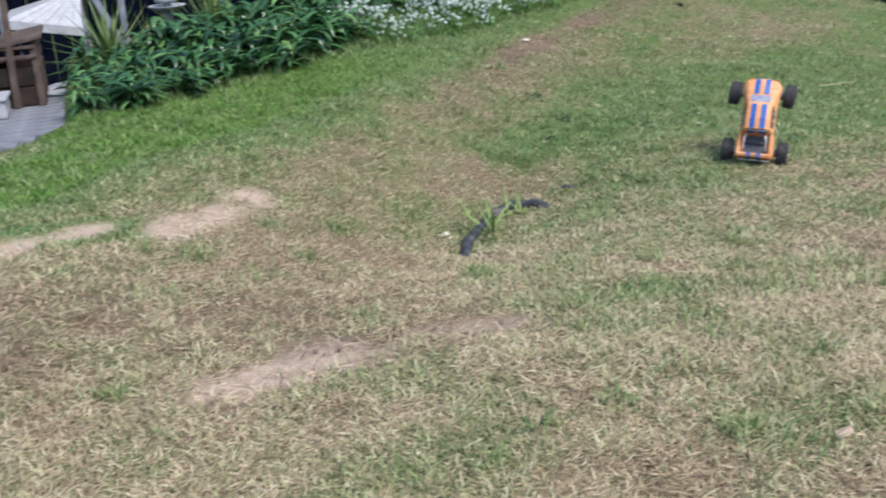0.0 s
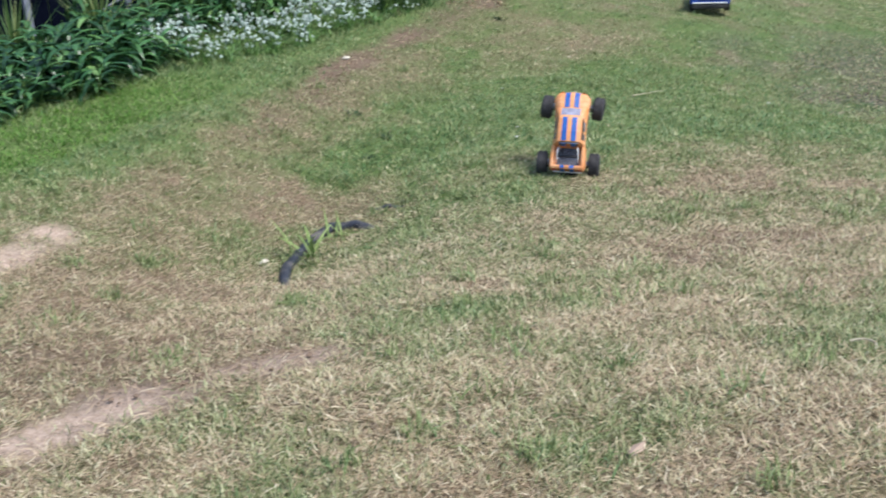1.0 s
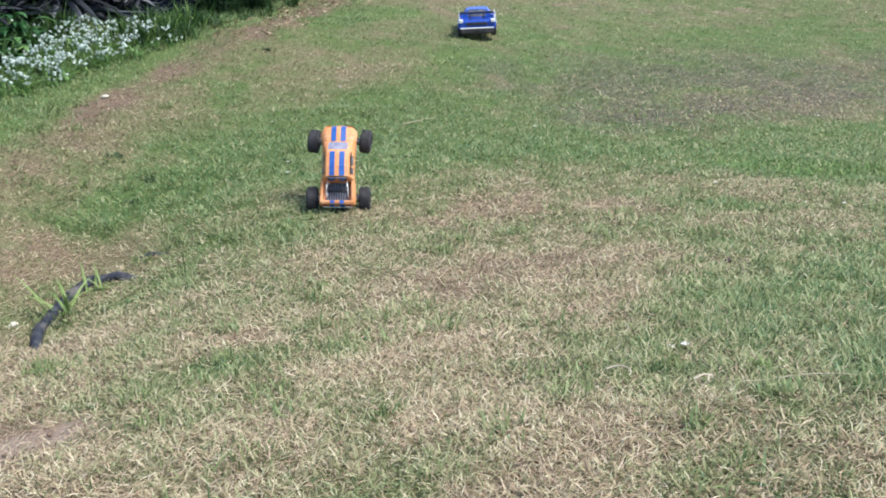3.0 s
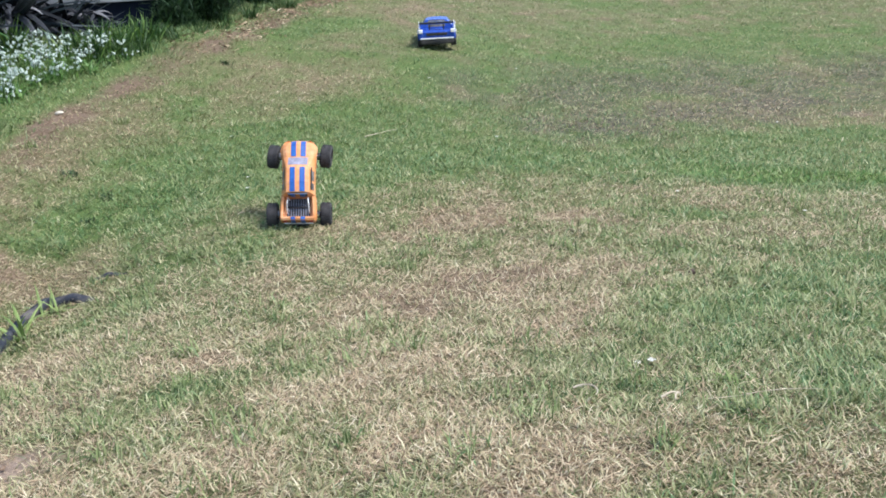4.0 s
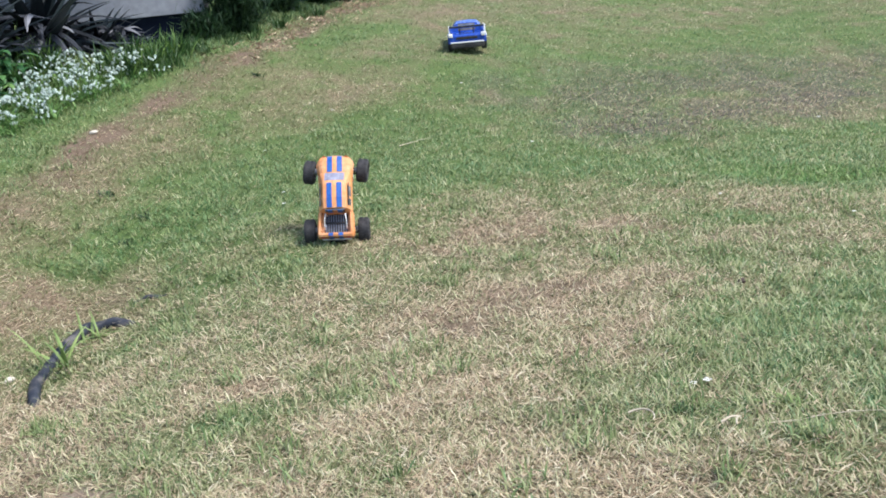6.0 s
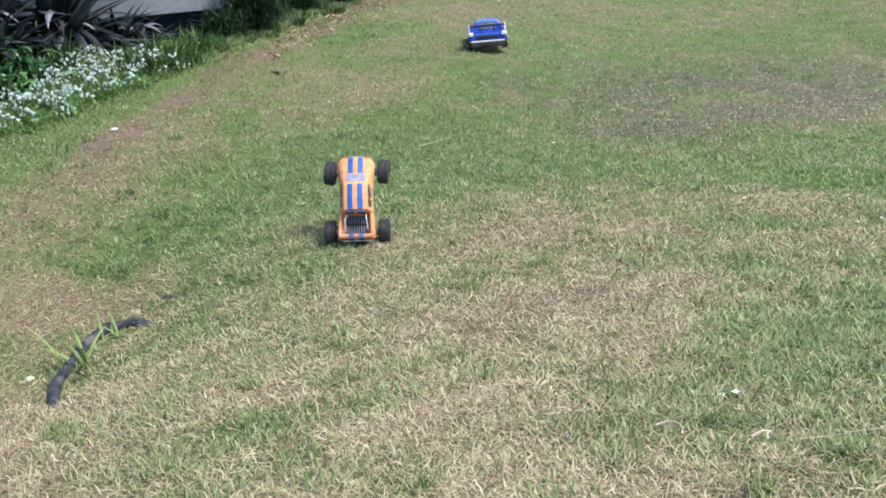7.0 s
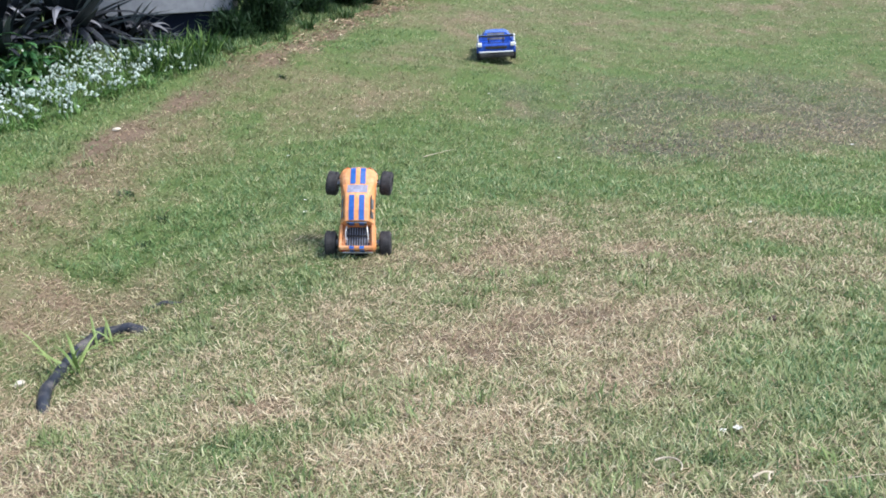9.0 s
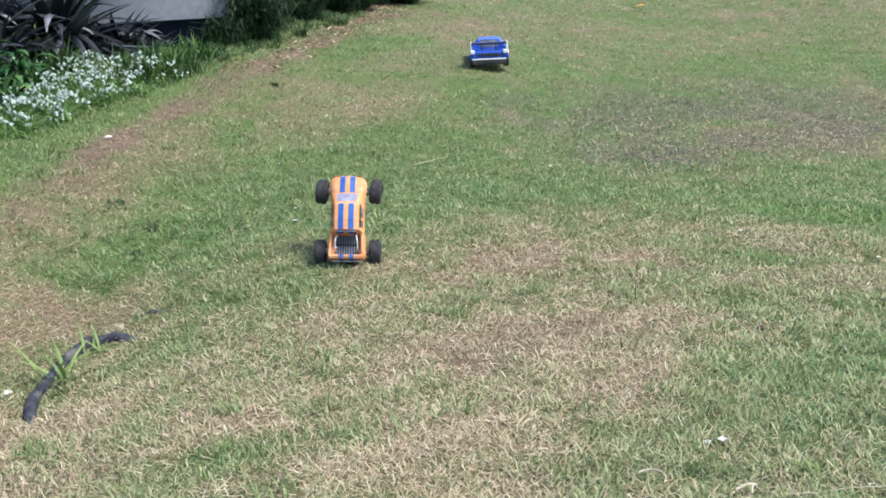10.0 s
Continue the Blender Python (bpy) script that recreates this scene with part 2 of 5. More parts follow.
def height(x, y):
    """The ground's height: a hillside that dishes gently, with a hollow beside the bank."""
    x, y = np.asarray(x, float), np.asarray(y, float)
    a, b = np.clip(x, -4, 4), np.clip(y, 2.2, 8.2)
    c = b - 4
    z = -0.0801 - 0.0248 * a - 0.0528 * c + 0.0106 * a * a - 0.0323 * a * c + 0.0273 * c * c
    z = z + 0.05 * np.clip(y - 8.2, 0, 40) - 0.02 * np.clip(-4 - x, 0, 50)
    z = z + 0.13 * np.exp(-0.5 * ((x + 2.7) / 0.6) ** 2 - 0.5 * ((y - 5.0) / 0.8) ** 2)
    z = z - 0.9 * np.clip((-3.35 - x) / 0.6, 0, 1) * np.clip((y - 5.0) / 0.35, 0, 1) * np.clip((9.0 - y) / 0.6, 0, 1)
    z = z - 0.24 * np.clip((deck_side(y) - 0.05 - x) / 0.06, 0, 1) * np.clip((5.3 - y) / 0.1, 0, 1) * np.clip((y - 1.0) / 0.15, 0, 1)
    z = z - 0.15 * np.clip((y - 7.7) / 0.6, 0, 1) * np.clip((-1.25 - x) / 0.4, 0, 1)
    z = z - 0.23 * np.exp(-0.5 * ((x + 1.3) / 0.4) ** 2 - 0.5 * ((y - 3.9) / 0.9) ** 2)
    return z + 0.022 * (fbm(x, y, 2.2, 5) - 0.5) + 0.020 * (fbm(x, y, 9.0, 8) - 0.5)


def gz(x, y):
    return float(height(np.array([x]), np.array([y]))[0])


# where the lawn grows thick and green, and where it is parched: strength, width, line
LUSH_BANK = [
    (0.85, 0.26, [(-1.34, 4.93), (-1.17, 5.1), (-0.99, 5.31), (-0.79, 5.67), (-0.51, 6.15)]),
    (0.80, 0.36, [(-1.0, 5.2), (-0.45, 5.43), (-0.21, 5.48), (0.14, 5.7), (0.51, 5.8), (1.09, 5.95)]),
    (0.60, 0.35, [(-0.51, 6.15), (0.21, 6.78)]),
    (0.60, 0.36, [(-0.81, 5.87), (-0.19, 5.99), (0.43, 6.48)]),
    (0.60, 0.32, [(1.09, 5.95), (1.9, 5.6)]),
    (0.45, 0.32, [(1.3, 6.2), (2.0, 6.2), (3.0, 6.3)]),
    (0.60, 0.36, [(2.2, 5.9), (2.9, 5.6)]),
]
LUSH_NEAR = [
    (0.50, 0.25, [(1.15, 2.25), (1.5, 2.7)]),
    (0.92, 0.26, [(2.0, 5.5), (2.16, 5.39), (2.45, 5.23), (2.9, 4.9)]),
    (0.22, 0.26, [(-0.56, 4.32), (-0.28, 4.37), (-0.09, 4.63)]),
    (0.58, 0.28, [(0.83, 2.53), (1.09, 2.89), (1.43, 3.21), (2.3, 3.5)]),
    (0.35, 0.32, [(1.5, 4.3), (1.48, 3.72), (1.87, 3.93)]),
    (0.32, 0.24, [(-0.96, 3.2), (-0.65, 2.87), (-0.44, 2.71)]),
    (0.30, 0.20, [(-0.92, 3.92), (-0.72, 3.91)]),
]
LUSH_FAR = [
    (0.20, 0.08, [(-1.23, 1.49), (-1.1, 1.55)]),
    (0.28, 0.13, [(-0.76, 1.55), (-0.54, 1.66)]),
    (0.45, 0.12, [(0.03, 1.94), (0.21, 2.07)]),
    (0.75, 0.12, [(-2.9, 2.4), (-2.4, 2.9)]),
    (0.80, 0.20, [(-0.6, 8.7), (-0.33, 9.2), (0.1, 9.8)]),
    (0.42, 1.10, [(0.3, 8.6), (1.5, 8.2), (4.0, 9.5)]),
    (0.42, 0.50, [(-0.2, 6.6), (1.4, 7.0)]),
]
PARCHED = [
    (0.90, 0.19, [(0.01, 4.56), (0.4, 4.55), (0.81, 4.75), (1.22, 4.43), (1.78, 4.17)]),
    (0.90, 0.20, [(0.21, 3.5), (0.34, 3.52), (0.51, 3.72), (0.76, 3.8)]),
    (0.75, 0.20, [(0.6, 2.84), (0.79, 3.02), (0.96, 3.06)]),
    (0.75, 0.20, [(-0.16, 2.64), (0.05, 2.8), (0.23, 2.88)]),
    (0.70, 0.16, [(0.13, 2.55), (0.37, 2.67)]),
    (0.45, 0.24, [(-1.6, 4.1), (-1.47, 4.38), (-1.3, 4.5)]),
    (0.60, 0.36, [(-0.64, 6.74), (-0.17, 7.8), (0.35, 9.14), (0.88, 11.29)]),
    (0.30, 0.24, [(-1.75, 4.7), (-1.57, 5.14), (-1.44, 5.78), (-1.27, 6.42)]),
    (0.35, 0.36, [(-1.85, 3.18), (-1.91, 4.07), (-1.74, 4.83)]),
    (0.70, 0.50, [(-1.4, 1.3), (-0.3, 2.0), (0.4, 2.2)]),
    (0.85, 0.50, [(-2.3, 1.2), (-1.7, 1.6), (-1.2, 1.5)]),
]
LUSH_STRIP = [(-3.4, 2.5), (-3.06, 3.1), (-2.94, 3.75), (-2.68, 4.27), (-2.46, 4.85), (-2.32, 5.5), (-2.16, 6.1)]


def cover(x, y):
    """Dryness, pale bare soil, dark earth with painted shade under flax and shrubs, lush growth and grey bare ground
    over the lawn, each 0 to 1.
    """
    patchy = fbm(x, y, 1.3, 11)
    small = fbm(x, y, 4.5, 21)
    tiny = smooth_noise(x, y, 14.0, 31)
    dry = 0.475 - 0.07 * np.clip(y - 3.8, 0, 2) + 0.42 * (patchy - 0.5) + 0.7 * (small - 0.5) + 0.3 * (tiny - 0.5)
    lush = np.maximum(1.15 * along(x, y, LUSH_STRIP, 0.34, 0.3, 4), along(x, y, BED_EDGE, 0.26, 0.3, 24))
    for k, (strength, width, line) in enumerate(LUSH_BANK + LUSH_NEAR + LUSH_FAR):
        lush = np.maximum(lush, strength * along(x, y, line, width, 0.7, 60 + k))
    dry = dry - 0.68 * lush
    parched = along(x, y, [(-2.4, 1.4), (-2.0, 2.1), (-1.5, 2.7), (-1.45, 3.2)], 0.5, 0.6, 12) * np.clip(0.5 + 0.8 * fbm(x, y, 2.4, 52), 0, 1)
    for k, (strength, width, line) in enumerate(PARCHED):
        parched = np.maximum(parched, strength * along(x, y, line, width, 0.8, 90 + k))
    parched = np.maximum(parched, np.clip(7 * (fbm(x, y, 2.6, 51) - 0.65), 0, 1))
    dry = dry - 0.7 * np.clip(bed_depth(x, y) * 5, 0, 1)
    dry = np.clip(dry + 0.42 * parched * np.clip(1.2 - lush, 0, 1) - 0.3 * np.clip(7 * (fbm(x, y, 3.1, 61) - 0.64), 0, 1), 0.02, 0.98)
    trodden = along(x, y, TRODDEN, 0.125, 1.0, 15) * np.clip(0.1 + 1.4 * fbm(x, y, 5.0, 33), 0, 1) * np.clip(0.45 + 0.5 * (y - 4.9), 0, 1)
    soil = np.maximum(along(x, y, [(-1.3, 1.84), (-1.21, 1.97), (-1.1, 2.1)], 0.10, 0.6, 16), along(x, y, [(-2.17, 3.03), (-2.11, 3.28), (-2.12, 3.5)], 0.10, 0.6, 17))
    soil = np.maximum(soil, along(x, y, [(-2.62, 2.55), (-2.5, 2.74), (-2.43, 2.9)], 0.08, 0.7, 18))
    soil = np.maximum(soil, 0.7 * along(x, y, [(-1.16, 2.15), (-0.99, 2.23), (-0.80, 2.45)], 0.14, 0.7, 26)) * np.clip(3.6 * fbm(x, y, 7.0, 34) - 0.55, 0, 1)
    ash = np.maximum(0.9 * along(x, y, [(1.5, 6.62), (2.2, 6.95), (3.3, 7.35)], 0.36, 0.7, 19), 0.75 * along(x, y, [(1.9, 7.5), (2.8, 8.0), (3.9, 8.2)], 0.85, 0.8, 37))
    ash = np.clip(ash * np.clip(3.2 * fbm(x, y, 3.6, 35) - 0.55, 0, 1), 0, 1)
    earth = 0.95 * along(x, y, [(-1.16, 2.2), (-0.99, 2.27), (-0.80, 2.47)], 0.12, 0.8, 20)
    earth = np.maximum(earth, 0.6 * along(x, y, [(-1.45, 2.44), (-1.26, 2.51), (-1.1, 2.6)], 0.15, 0.8, 40))
    earth = np.maximum(earth, 0.75 * along(x, y, [(-2.1, 1.7), (-1.9, 2.0), (-1.4, 2.4), (-1.15, 2.8)], 0.45, 0.9, 38) * np.clip(4.5 * fbm(x, y, 5.0, 39) - 1.35, 0, 1))
    earth = np.maximum(earth, 0.6 * along(x, y, [(0.26, 3.5), (0.36, 3.54), (0.52, 3.73), (0.7, 3.78)], 0.10, 0.9, 41))
    earth = np.maximum(earth, trodden)
    # dark soil and litter below the shrubs, with overhead shade coloured in
    earth = np.maximum(earth, 0.9 * along(x, y, [(-1.15, 9.35), (-0.92, 10.0), (-0.66, 10.9), (-0.3, 12.2)], 0.34, 0.6, 42))
    # dark round under the flax: the plants' shade, coloured into the ground
    earth = np.maximum(earth, np.clip(3 - 3.4 * np.hypot((x + 2.75) / 0.9, (y - 7.75) / 0.75), 0, 1))
    return dry, np.clip(soil, 0, 1), np.clip(earth, 0, 1), np.clip(lush, 0, 1), ash


def bed_depth(x, y):
    """How far a place lies behind the bed's front edge, to the house's side; negative on the lawn."""
    x, y = np.asarray(x, float), np.asarray(y, float)
    ys = np.array([p[1] for p in BED_EDGE])
    xs = np.array([p[0] for p in BED_EDGE])
    return np.where(y < ys[0], -1.0, (np.interp(y, ys, xs) - x) * 0.87)


def stretched(lo, hi, core_lo, core_hi, step, grow=1.25):
    """Grid lines, even in the core and wider and wider outside."""
    v = list(np.arange(core_lo, core_hi, step))
    s, p = step, core_lo
    while p > lo:
        s *= grow
        p -= s
        v.insert(0, p)
    s, p = step, v[-1]
    while p < hi:
        s *= grow
        p += s
        v.append(p)
    return np.array(v)


GX, GY = stretched(-900, 900, -5.0, 5.2, 0.045, 1.15), stretched(-900, 900, -2.0, 11.5, 0.045, 1.15)
gx, gy = np.meshgrid(GX, GY)
gx, gy = gx.ravel(), gy.ravel()
nx, ny = len(GX), len(GY)
cell = (np.arange(ny - 1)[:, None] * nx + np.arange(nx - 1)[None]).ravel()
c_dry, c_soil, c_earth_shade, c_lush, c_ash = cover(gx, gy)
ground = array_object("ground", np.stack([gx, gy, height(gx, gy) - 0.006 * c_soil - 0.004 * c_earth_shade], 1), np.stack([cell, cell + 1, cell + nx + 1, cell + nx], 1), np.zeros((0, 3), int), ground_material())
col = ground.data.attributes.new("cover", "FLOAT_COLOR", "POINT")
col.data.foreach_set("color", np.stack([c_dry, c_soil, c_earth_shade, c_ash], 1).astype(np.float32).ravel())
ground.data.shade_smooth()
tagged(ground, "sloping lawn soil with dry thatch and bare patches", "ground", kind="structure")

# ---------------------------------------------------------------- grass
GRASS = blade_material("grass_blades")
rng = np.random.default_rng(7)


def blades(name, x, y, az, length, width, lean, dry, tone, label, category, curl=0.6, near=True, bow=0.0, fresh=None):
    """Grass blades standing or lying at x, y and leaning to az: a bent quad and a tip each, one tip alone where they are far, or strands that bow sideways."""
    n = len(x)
    t = rng.uniform(-0.5, 0.5, n) + az + np.pi / 2
    z = height(x, y) - 0.003
    up, out = np.cos(lean), np.sin(lean)
    bend = lean + curl * rng.uniform(-0.1, 1.2, n)
    up2, out2 = np.maximum(np.cos(bend), -0.25 * up - 0.05), np.sin(bend)
    turn = az + rng.normal(0, 0.35, n)
    base = np.stack([x, y, z], 1)
    s = np.stack([np.cos(t), np.sin(t), 0.3 * np.sin(3 * az)], 1) * (width / 2)[:, None]
    if near and bow:
        sway = rng.normal(0, bow, n)
        d0 = np.stack([np.cos(az - sway) * out, np.sin(az - sway) * out, up], 1) * (length * 0.35)[:, None]
        d1 = np.stack([np.cos(az) * out, np.sin(az) * out, 0.5 * (up + up2)], 1) * (length * 0.35)[:, None]
        d2 = np.stack([np.cos(az + sway) * out2, np.sin(az + sway) * out2, up2], 1) * (length * 0.30)[:, None]
        p1, p2 = base + d0, base + d0 + d1
        v = np.stack([base - s * 0.7, base + s * 0.7, p1 + s, p1 - s, p2 + s * 0.8, p2 - s * 0.8, p2 + d2], 1).reshape(-1, 3)
        k = np.arange(n) * 7
        quads = np.concatenate([np.stack([k, k + 1, k + 2, k + 3], 1), np.stack([k + 3, k + 2, k + 4, k + 5], 1)])
        tips, each = np.stack([k + 5, k + 4, k + 6], 1), 7
    elif near:
        d1 = np.stack([np.cos(az) * out, np.sin(az) * out, up], 1) * (length * 0.55)[:, None]
        d2 = np.stack([np.cos(turn) * out2, np.sin(turn) * out2, up2], 1) * (length * 0.45)[:, None]
        v = np.stack([base - s, base + s, base + d1 + s * 0.85, base + d1 - s * 0.85, base + d1 + d2], 1).reshape(-1, 3)
        k = np.arange(n) * 5
        quads, tips, each = np.stack([k, k + 1, k + 2, k + 3], 1), np.stack([k + 3, k + 2, k + 4], 1), 5
    else:
        d = np.stack([np.cos(turn) * (out + out2) / 2, np.sin(turn) * (out + out2) / 2, (up + up2) / 2], 1) * length[:, None]
        v = np.stack([base - s, base + s, base + d], 1).reshape(-1, 3)
        k = np.arange(n) * 3
        quads, tips, each = np.zeros((0, 4), int), np.stack([k, k + 1, k + 2], 1), 3
    ob = array_object(name, v, quads, tips, GRASS, dry=np.repeat(dry, each), tone=np.repeat(tone, each), fresh=np.repeat(np.zeros(n) if fresh is None else fresh, each))
    return tagged(ob, label, category, kind="stuff")


def scatter(n, each, spread, r0, r1, power, a0=-31, a1=53):
    """Tufts over the lawn, thicker where it is seen from near: places, distance, lean and each tuft's own tone."""
    m, e = n // each, 2 - power
    r = (rng.uniform(0, 1, m) * (r1**e - r0**e) + r0**e) ** (1 / e)
    th = np.radians(rng.uniform(a0, a1, m))
    cx, cy = 0.1 - r * np.sin(th), 0.15 + r * np.cos(th)
    size = spread * (1 + np.clip(r - 2.5, 0, 12) * 0.15) * rng.uniform(0.6, 1.5, m)
    dx, dy = rng.normal(0, 1, (m, each)) * size[:, None], rng.normal(0, 1, (m, each)) * size[:, None]
    az = np.arctan2(dy, dx) + rng.normal(0, 0.9, (m, each))
    return (cx[:, None] + dx).ravel(), (cy[:, None] + dy).ravel(), np.repeat(r, each), az.ravel(), np.repeat(rng.normal(0, 1, m), each)


def lawn(n_green, n_straw, r0, r1, power, near, a0=-31, a1=53):
    """Green and dry blades over one ring of the lawn, thinned where soil shows."""
    for green, count in ((True, n_green), (False, n_straw)):
        x, y, r, az, own = scatter(count, 14 if green else 10, 0.020 if green else 0.028, r0, r1, power, a0, a1)
        dry, soil, earth, lush, ash = cover(x, y)
        bare = np.maximum(earth, 0.32 * ash)
        on_deck = (x < deck_side(y)) & (y < 5.3)
        chance = (1.08 - 0.82 * dry) * (1 - 0.95 * np.clip(soil * 1.4, 0, 1)) * (1 - 0.78 * bare) if green else (0.05 + dry) * (1 - 0.92 * np.clip(1.15 * lush, 0, 1)) * (1 - 0.85 * soil) * (1 - 0.65 * bare)
        fade = np.clip((8.0 - r) / 3.0, 0, 1) if near else np.clip((r - 4.5) / 2.5, 0, 1)
        if r0 < 1:
            fade = np.clip((r1 - r) / 2.0, 0, 1)
        keep = (rng.uniform(0, 1, len(x)) < chance * fade) & (bed_depth(x, y) < (0.3 if green else 0.05)) & ~on_deck
        x, y, r, az, own, dry, bare, lush, ash = (v[keep] for v in (x, y, r, az, own, dry, bare, lush, ash))
        n = len(x)
        far = 1 + np.clip(r - 2.5, 0, 12) * 0.15
        loose = np.clip(1.14 - 0.11 * (r - 2.0), 0.78, 1.14) if near else np.full(n, 1.0)
        if green:
            blades("lawn_grass", x, y, az, rng.uniform(0.016, 0.044, n) * (1 + 0.3 * lush), rng.uniform(0.0022, 0.0040, n) * far, rng.uniform(0.5, 1.45, n), np.clip(rng.normal((0.17 if near else 0.18) - 0.12 * lush + 0.42 * dry, 0.15, n) + 0.08 * own, 0, 1), np.clip(rng.normal((0.50 if near else 0.43) + 0.06 * lush, 0.17 * loose, n) + 0.21 * loose * own, 0, 1), "short worn green lawn grass on a slope", "grass", 0.6, near, fresh=np.clip((lush - 0.8) / 0.2, 0, 1) * np.clip((6.0 - y) / 0.8, 0, 1))
        else:
            blades("dry_grass", x, y, az + rng.normal(0, 1.2, n), rng.uniform(0.018, 0.056, n), rng.uniform(0.0014, 0.0031, n) * far, rng.uniform(0.95, 1.5, n), np.clip(rng.normal(0.93, 0.1, n), 0, 1), np.clip(rng.normal(0.53 - 0.26 * bare - 0.22 * ash - 0.16 * np.clip(5 * dry - 4, 0, 1), (0.19 + 0.1 * ash) * loose, n) + 0.14 * loose * own, 0, 1), "dry straw-coloured grass clippings lying on the lawn", "dry grass", 0.55, near, 0.55)


lawn(500000, 510000, 1.3, 8.0, 1.4, True)
lawn(500000, 300000, 4.5, 15.5, 1.2, False)
lawn(130000, 90000, 0.4, 7.0, 0.6, False, 53, 329)

# dead strands matted over the grey bare ground
n = 60000
x, y = rng.uniform(1.0, 4.6, n), rng.uniform(6.0, 9.6, n)
ok = rng.uniform(0, 1, n) < 0.9 * cover(x, y)[4]
x, y = x[ok], y[ok]
n = len(x)
blades("dead_grass", x, y, rng.uniform(0, 6.28, n), rng.uniform(0.03, 0.075, n), rng.uniform(0.003, 0.007, n), rng.uniform(1.1, 1.5, n), np.clip(rng.normal(0.85, 0.2, n), 0, 1), np.clip(rng.normal(0.25, 0.3, n), 0, 1), "grey dead grass matted over the bare ground", "dead grass", 0.4, False)

# fresh green tufts here and there
m = 210
r, th = rng.uniform(1.5, 6.5, m), np.radians(rng.uniform(-30, 45, m))
cx, cy = 0.1 - r * np.sin(th), 0.15 + r * np.cos(th)
fresh = (cover(cx, cy)[0] < 0.85) & (bed_depth(cx, cy) < -0.1) & (cover(cx, cy)[1] < 0.1)
cx, cy = cx[fresh], cy[fresh]
size = np.repeat(rng.uniform(0.015, 0.05, len(cx)), 46)
x, y = np.repeat(cx, 46) + rng.normal(0, 1, len(size)) * size, np.repeat(cy, 46) + rng.normal(0, 1, len(size)) * size
n = len(x)
blades("tufted_grass", x, y, rng.uniform(0, 6.28, n), rng.uniform(0.03, 0.075, n), rng.uniform(0.003, 0.0055, n), rng.uniform(0.15, 1.1, n), np.clip(rng.normal(0.12, 0.06, n), 0, 1), np.clip(rng.normal(0.5, 0.22, n), 0, 1), "fresh green tufts scattered over the dry lawn", "grass", 0.8)

# rank grass under the bed's plants
n = 42000
s_ = rng.uniform(3.95, 11.0, n)
deep = rng.uniform(-0.03, 1.25, n)
x = np.interp(s_, [p[1] for p in BED_EDGE], [p[0] for p in BED_EDGE]) - deep
y = s_ + rng.uniform(-0.1, 0.1, n)
ok = (x > deck_side(y) + 0.05) & ~((y > 8.35) & (x < -1.4)) & (np.hypot(x + 2.7, y - 7.75) > 0.5) & (y < 8.75 + 4 * (x > -1.3))
x, y, deep = x[ok], y[ok], deep[ok]
n = len(x)
blades("undergrowth", x, y, rng.uniform(0, 6.28, n), rng.uniform(0.03, 0.065, n) * (1 + 0.5 * np.clip(deep, 0, 0.9)), rng.uniform(0.004, 0.009, n), rng.uniform(0.1, 1.1, n), np.clip(rng.normal(0.06, 0.08, n), 0, 1), np.clip(rng.normal(0.52, 0.22, n), 0, 1), "rank green grass and weeds under the bed plants", "undergrowth", 0.8)

# dry leaf litter along the trodden strip
n = 1500
k = rng.uniform(0, len(TRODDEN) - 1.001, n)
i_, f_ = k.astype(int), k % 1
line = np.array(TRODDEN)
x = line[i_, 0] * (1 - f_) + line[i_ + 1, 0] * f_ + rng.normal(0, 0.10, n)
y = line[i_, 1] * (1 - f_) + line[i_ + 1, 1] * f_ + rng.normal(0, 0.10, n)
blades("leaf_litter", x, y, rng.uniform(0, 6.28, n), rng.uniform(0.012, 0.035, n), rng.uniform(0.005, 0.011, n), rng.uniform(1.2, 1.5, n), np.ones(n), np.clip(rng.normal(0.26, 0.24, n), 0, 1), "brown leaf litter along the worn strip of lawn", "leaf litter", 0.1)

# deeper leaf litter under the shrubs by the wall
n = 1700
y = rng.uniform(7.9, 11.8, n)
x = np.interp(y, line[::-1, 1], line[::-1, 0]) + rng.normal(-0.12, 0.17, n)
blades("leaf_litter", x, y, rng.uniform(0, 6.28, n), rng.uniform(0.02, 0.055, n), rng.uniform(0.010, 0.024, n), rng.uniform(1.1, 1.5, n), np.ones(n), np.clip(rng.normal(0.22, 0.3, n), 0, 1), "brown leaf litter heaped below the shrubs", "leaf litter", 0.1)

# ---------------------------------------------------------------- house side: walls, fence, deck
PALE = worn("pale_render", (0.25, 0.255, 0.285), (0.30, 0.305, 0.33), 3.0, 0.8, bump=0.1)
NAVY = worn("navy_plinth", (0.005, 0.007, 0.017), (0.009, 0.013, 0.028), 6.0, 0.7, bump=0.2, spec=0.1)
# fence boards near black: the shade between the posts is in this colour
DARKBOARD = worn("shade_dark_board", (0.002, 0.003, 0.008), (0.005, 0.007, 0.014), 9.0, 0.9, bump=0.3, spec=0.0)
GREYWOOD = worn("weathered_grey_wood", (0.13, 0.145, 0.19), (0.21, 0.225, 0.28), 14.0, 0.85, bump=0.4)
DECKWOOD = worn("silvered_deck_board", (0.11, 0.115, 0.135), (0.19, 0.195, 0.22), 11.0, 0.8, bump=0.4)
BROWNWOOD = worn("brown_sleeper_wood", (0.055, 0.038, 0.032), (0.11, 0.08, 0.066), 12.0, 0.85, bump=0.5)
DIMWOOD = worn("dark_brown_plank", (0.020, 0.015, 0.013), (0.042, 0.031, 0.026), 12.0, 0.9, bump=0.4, spec=0.1)
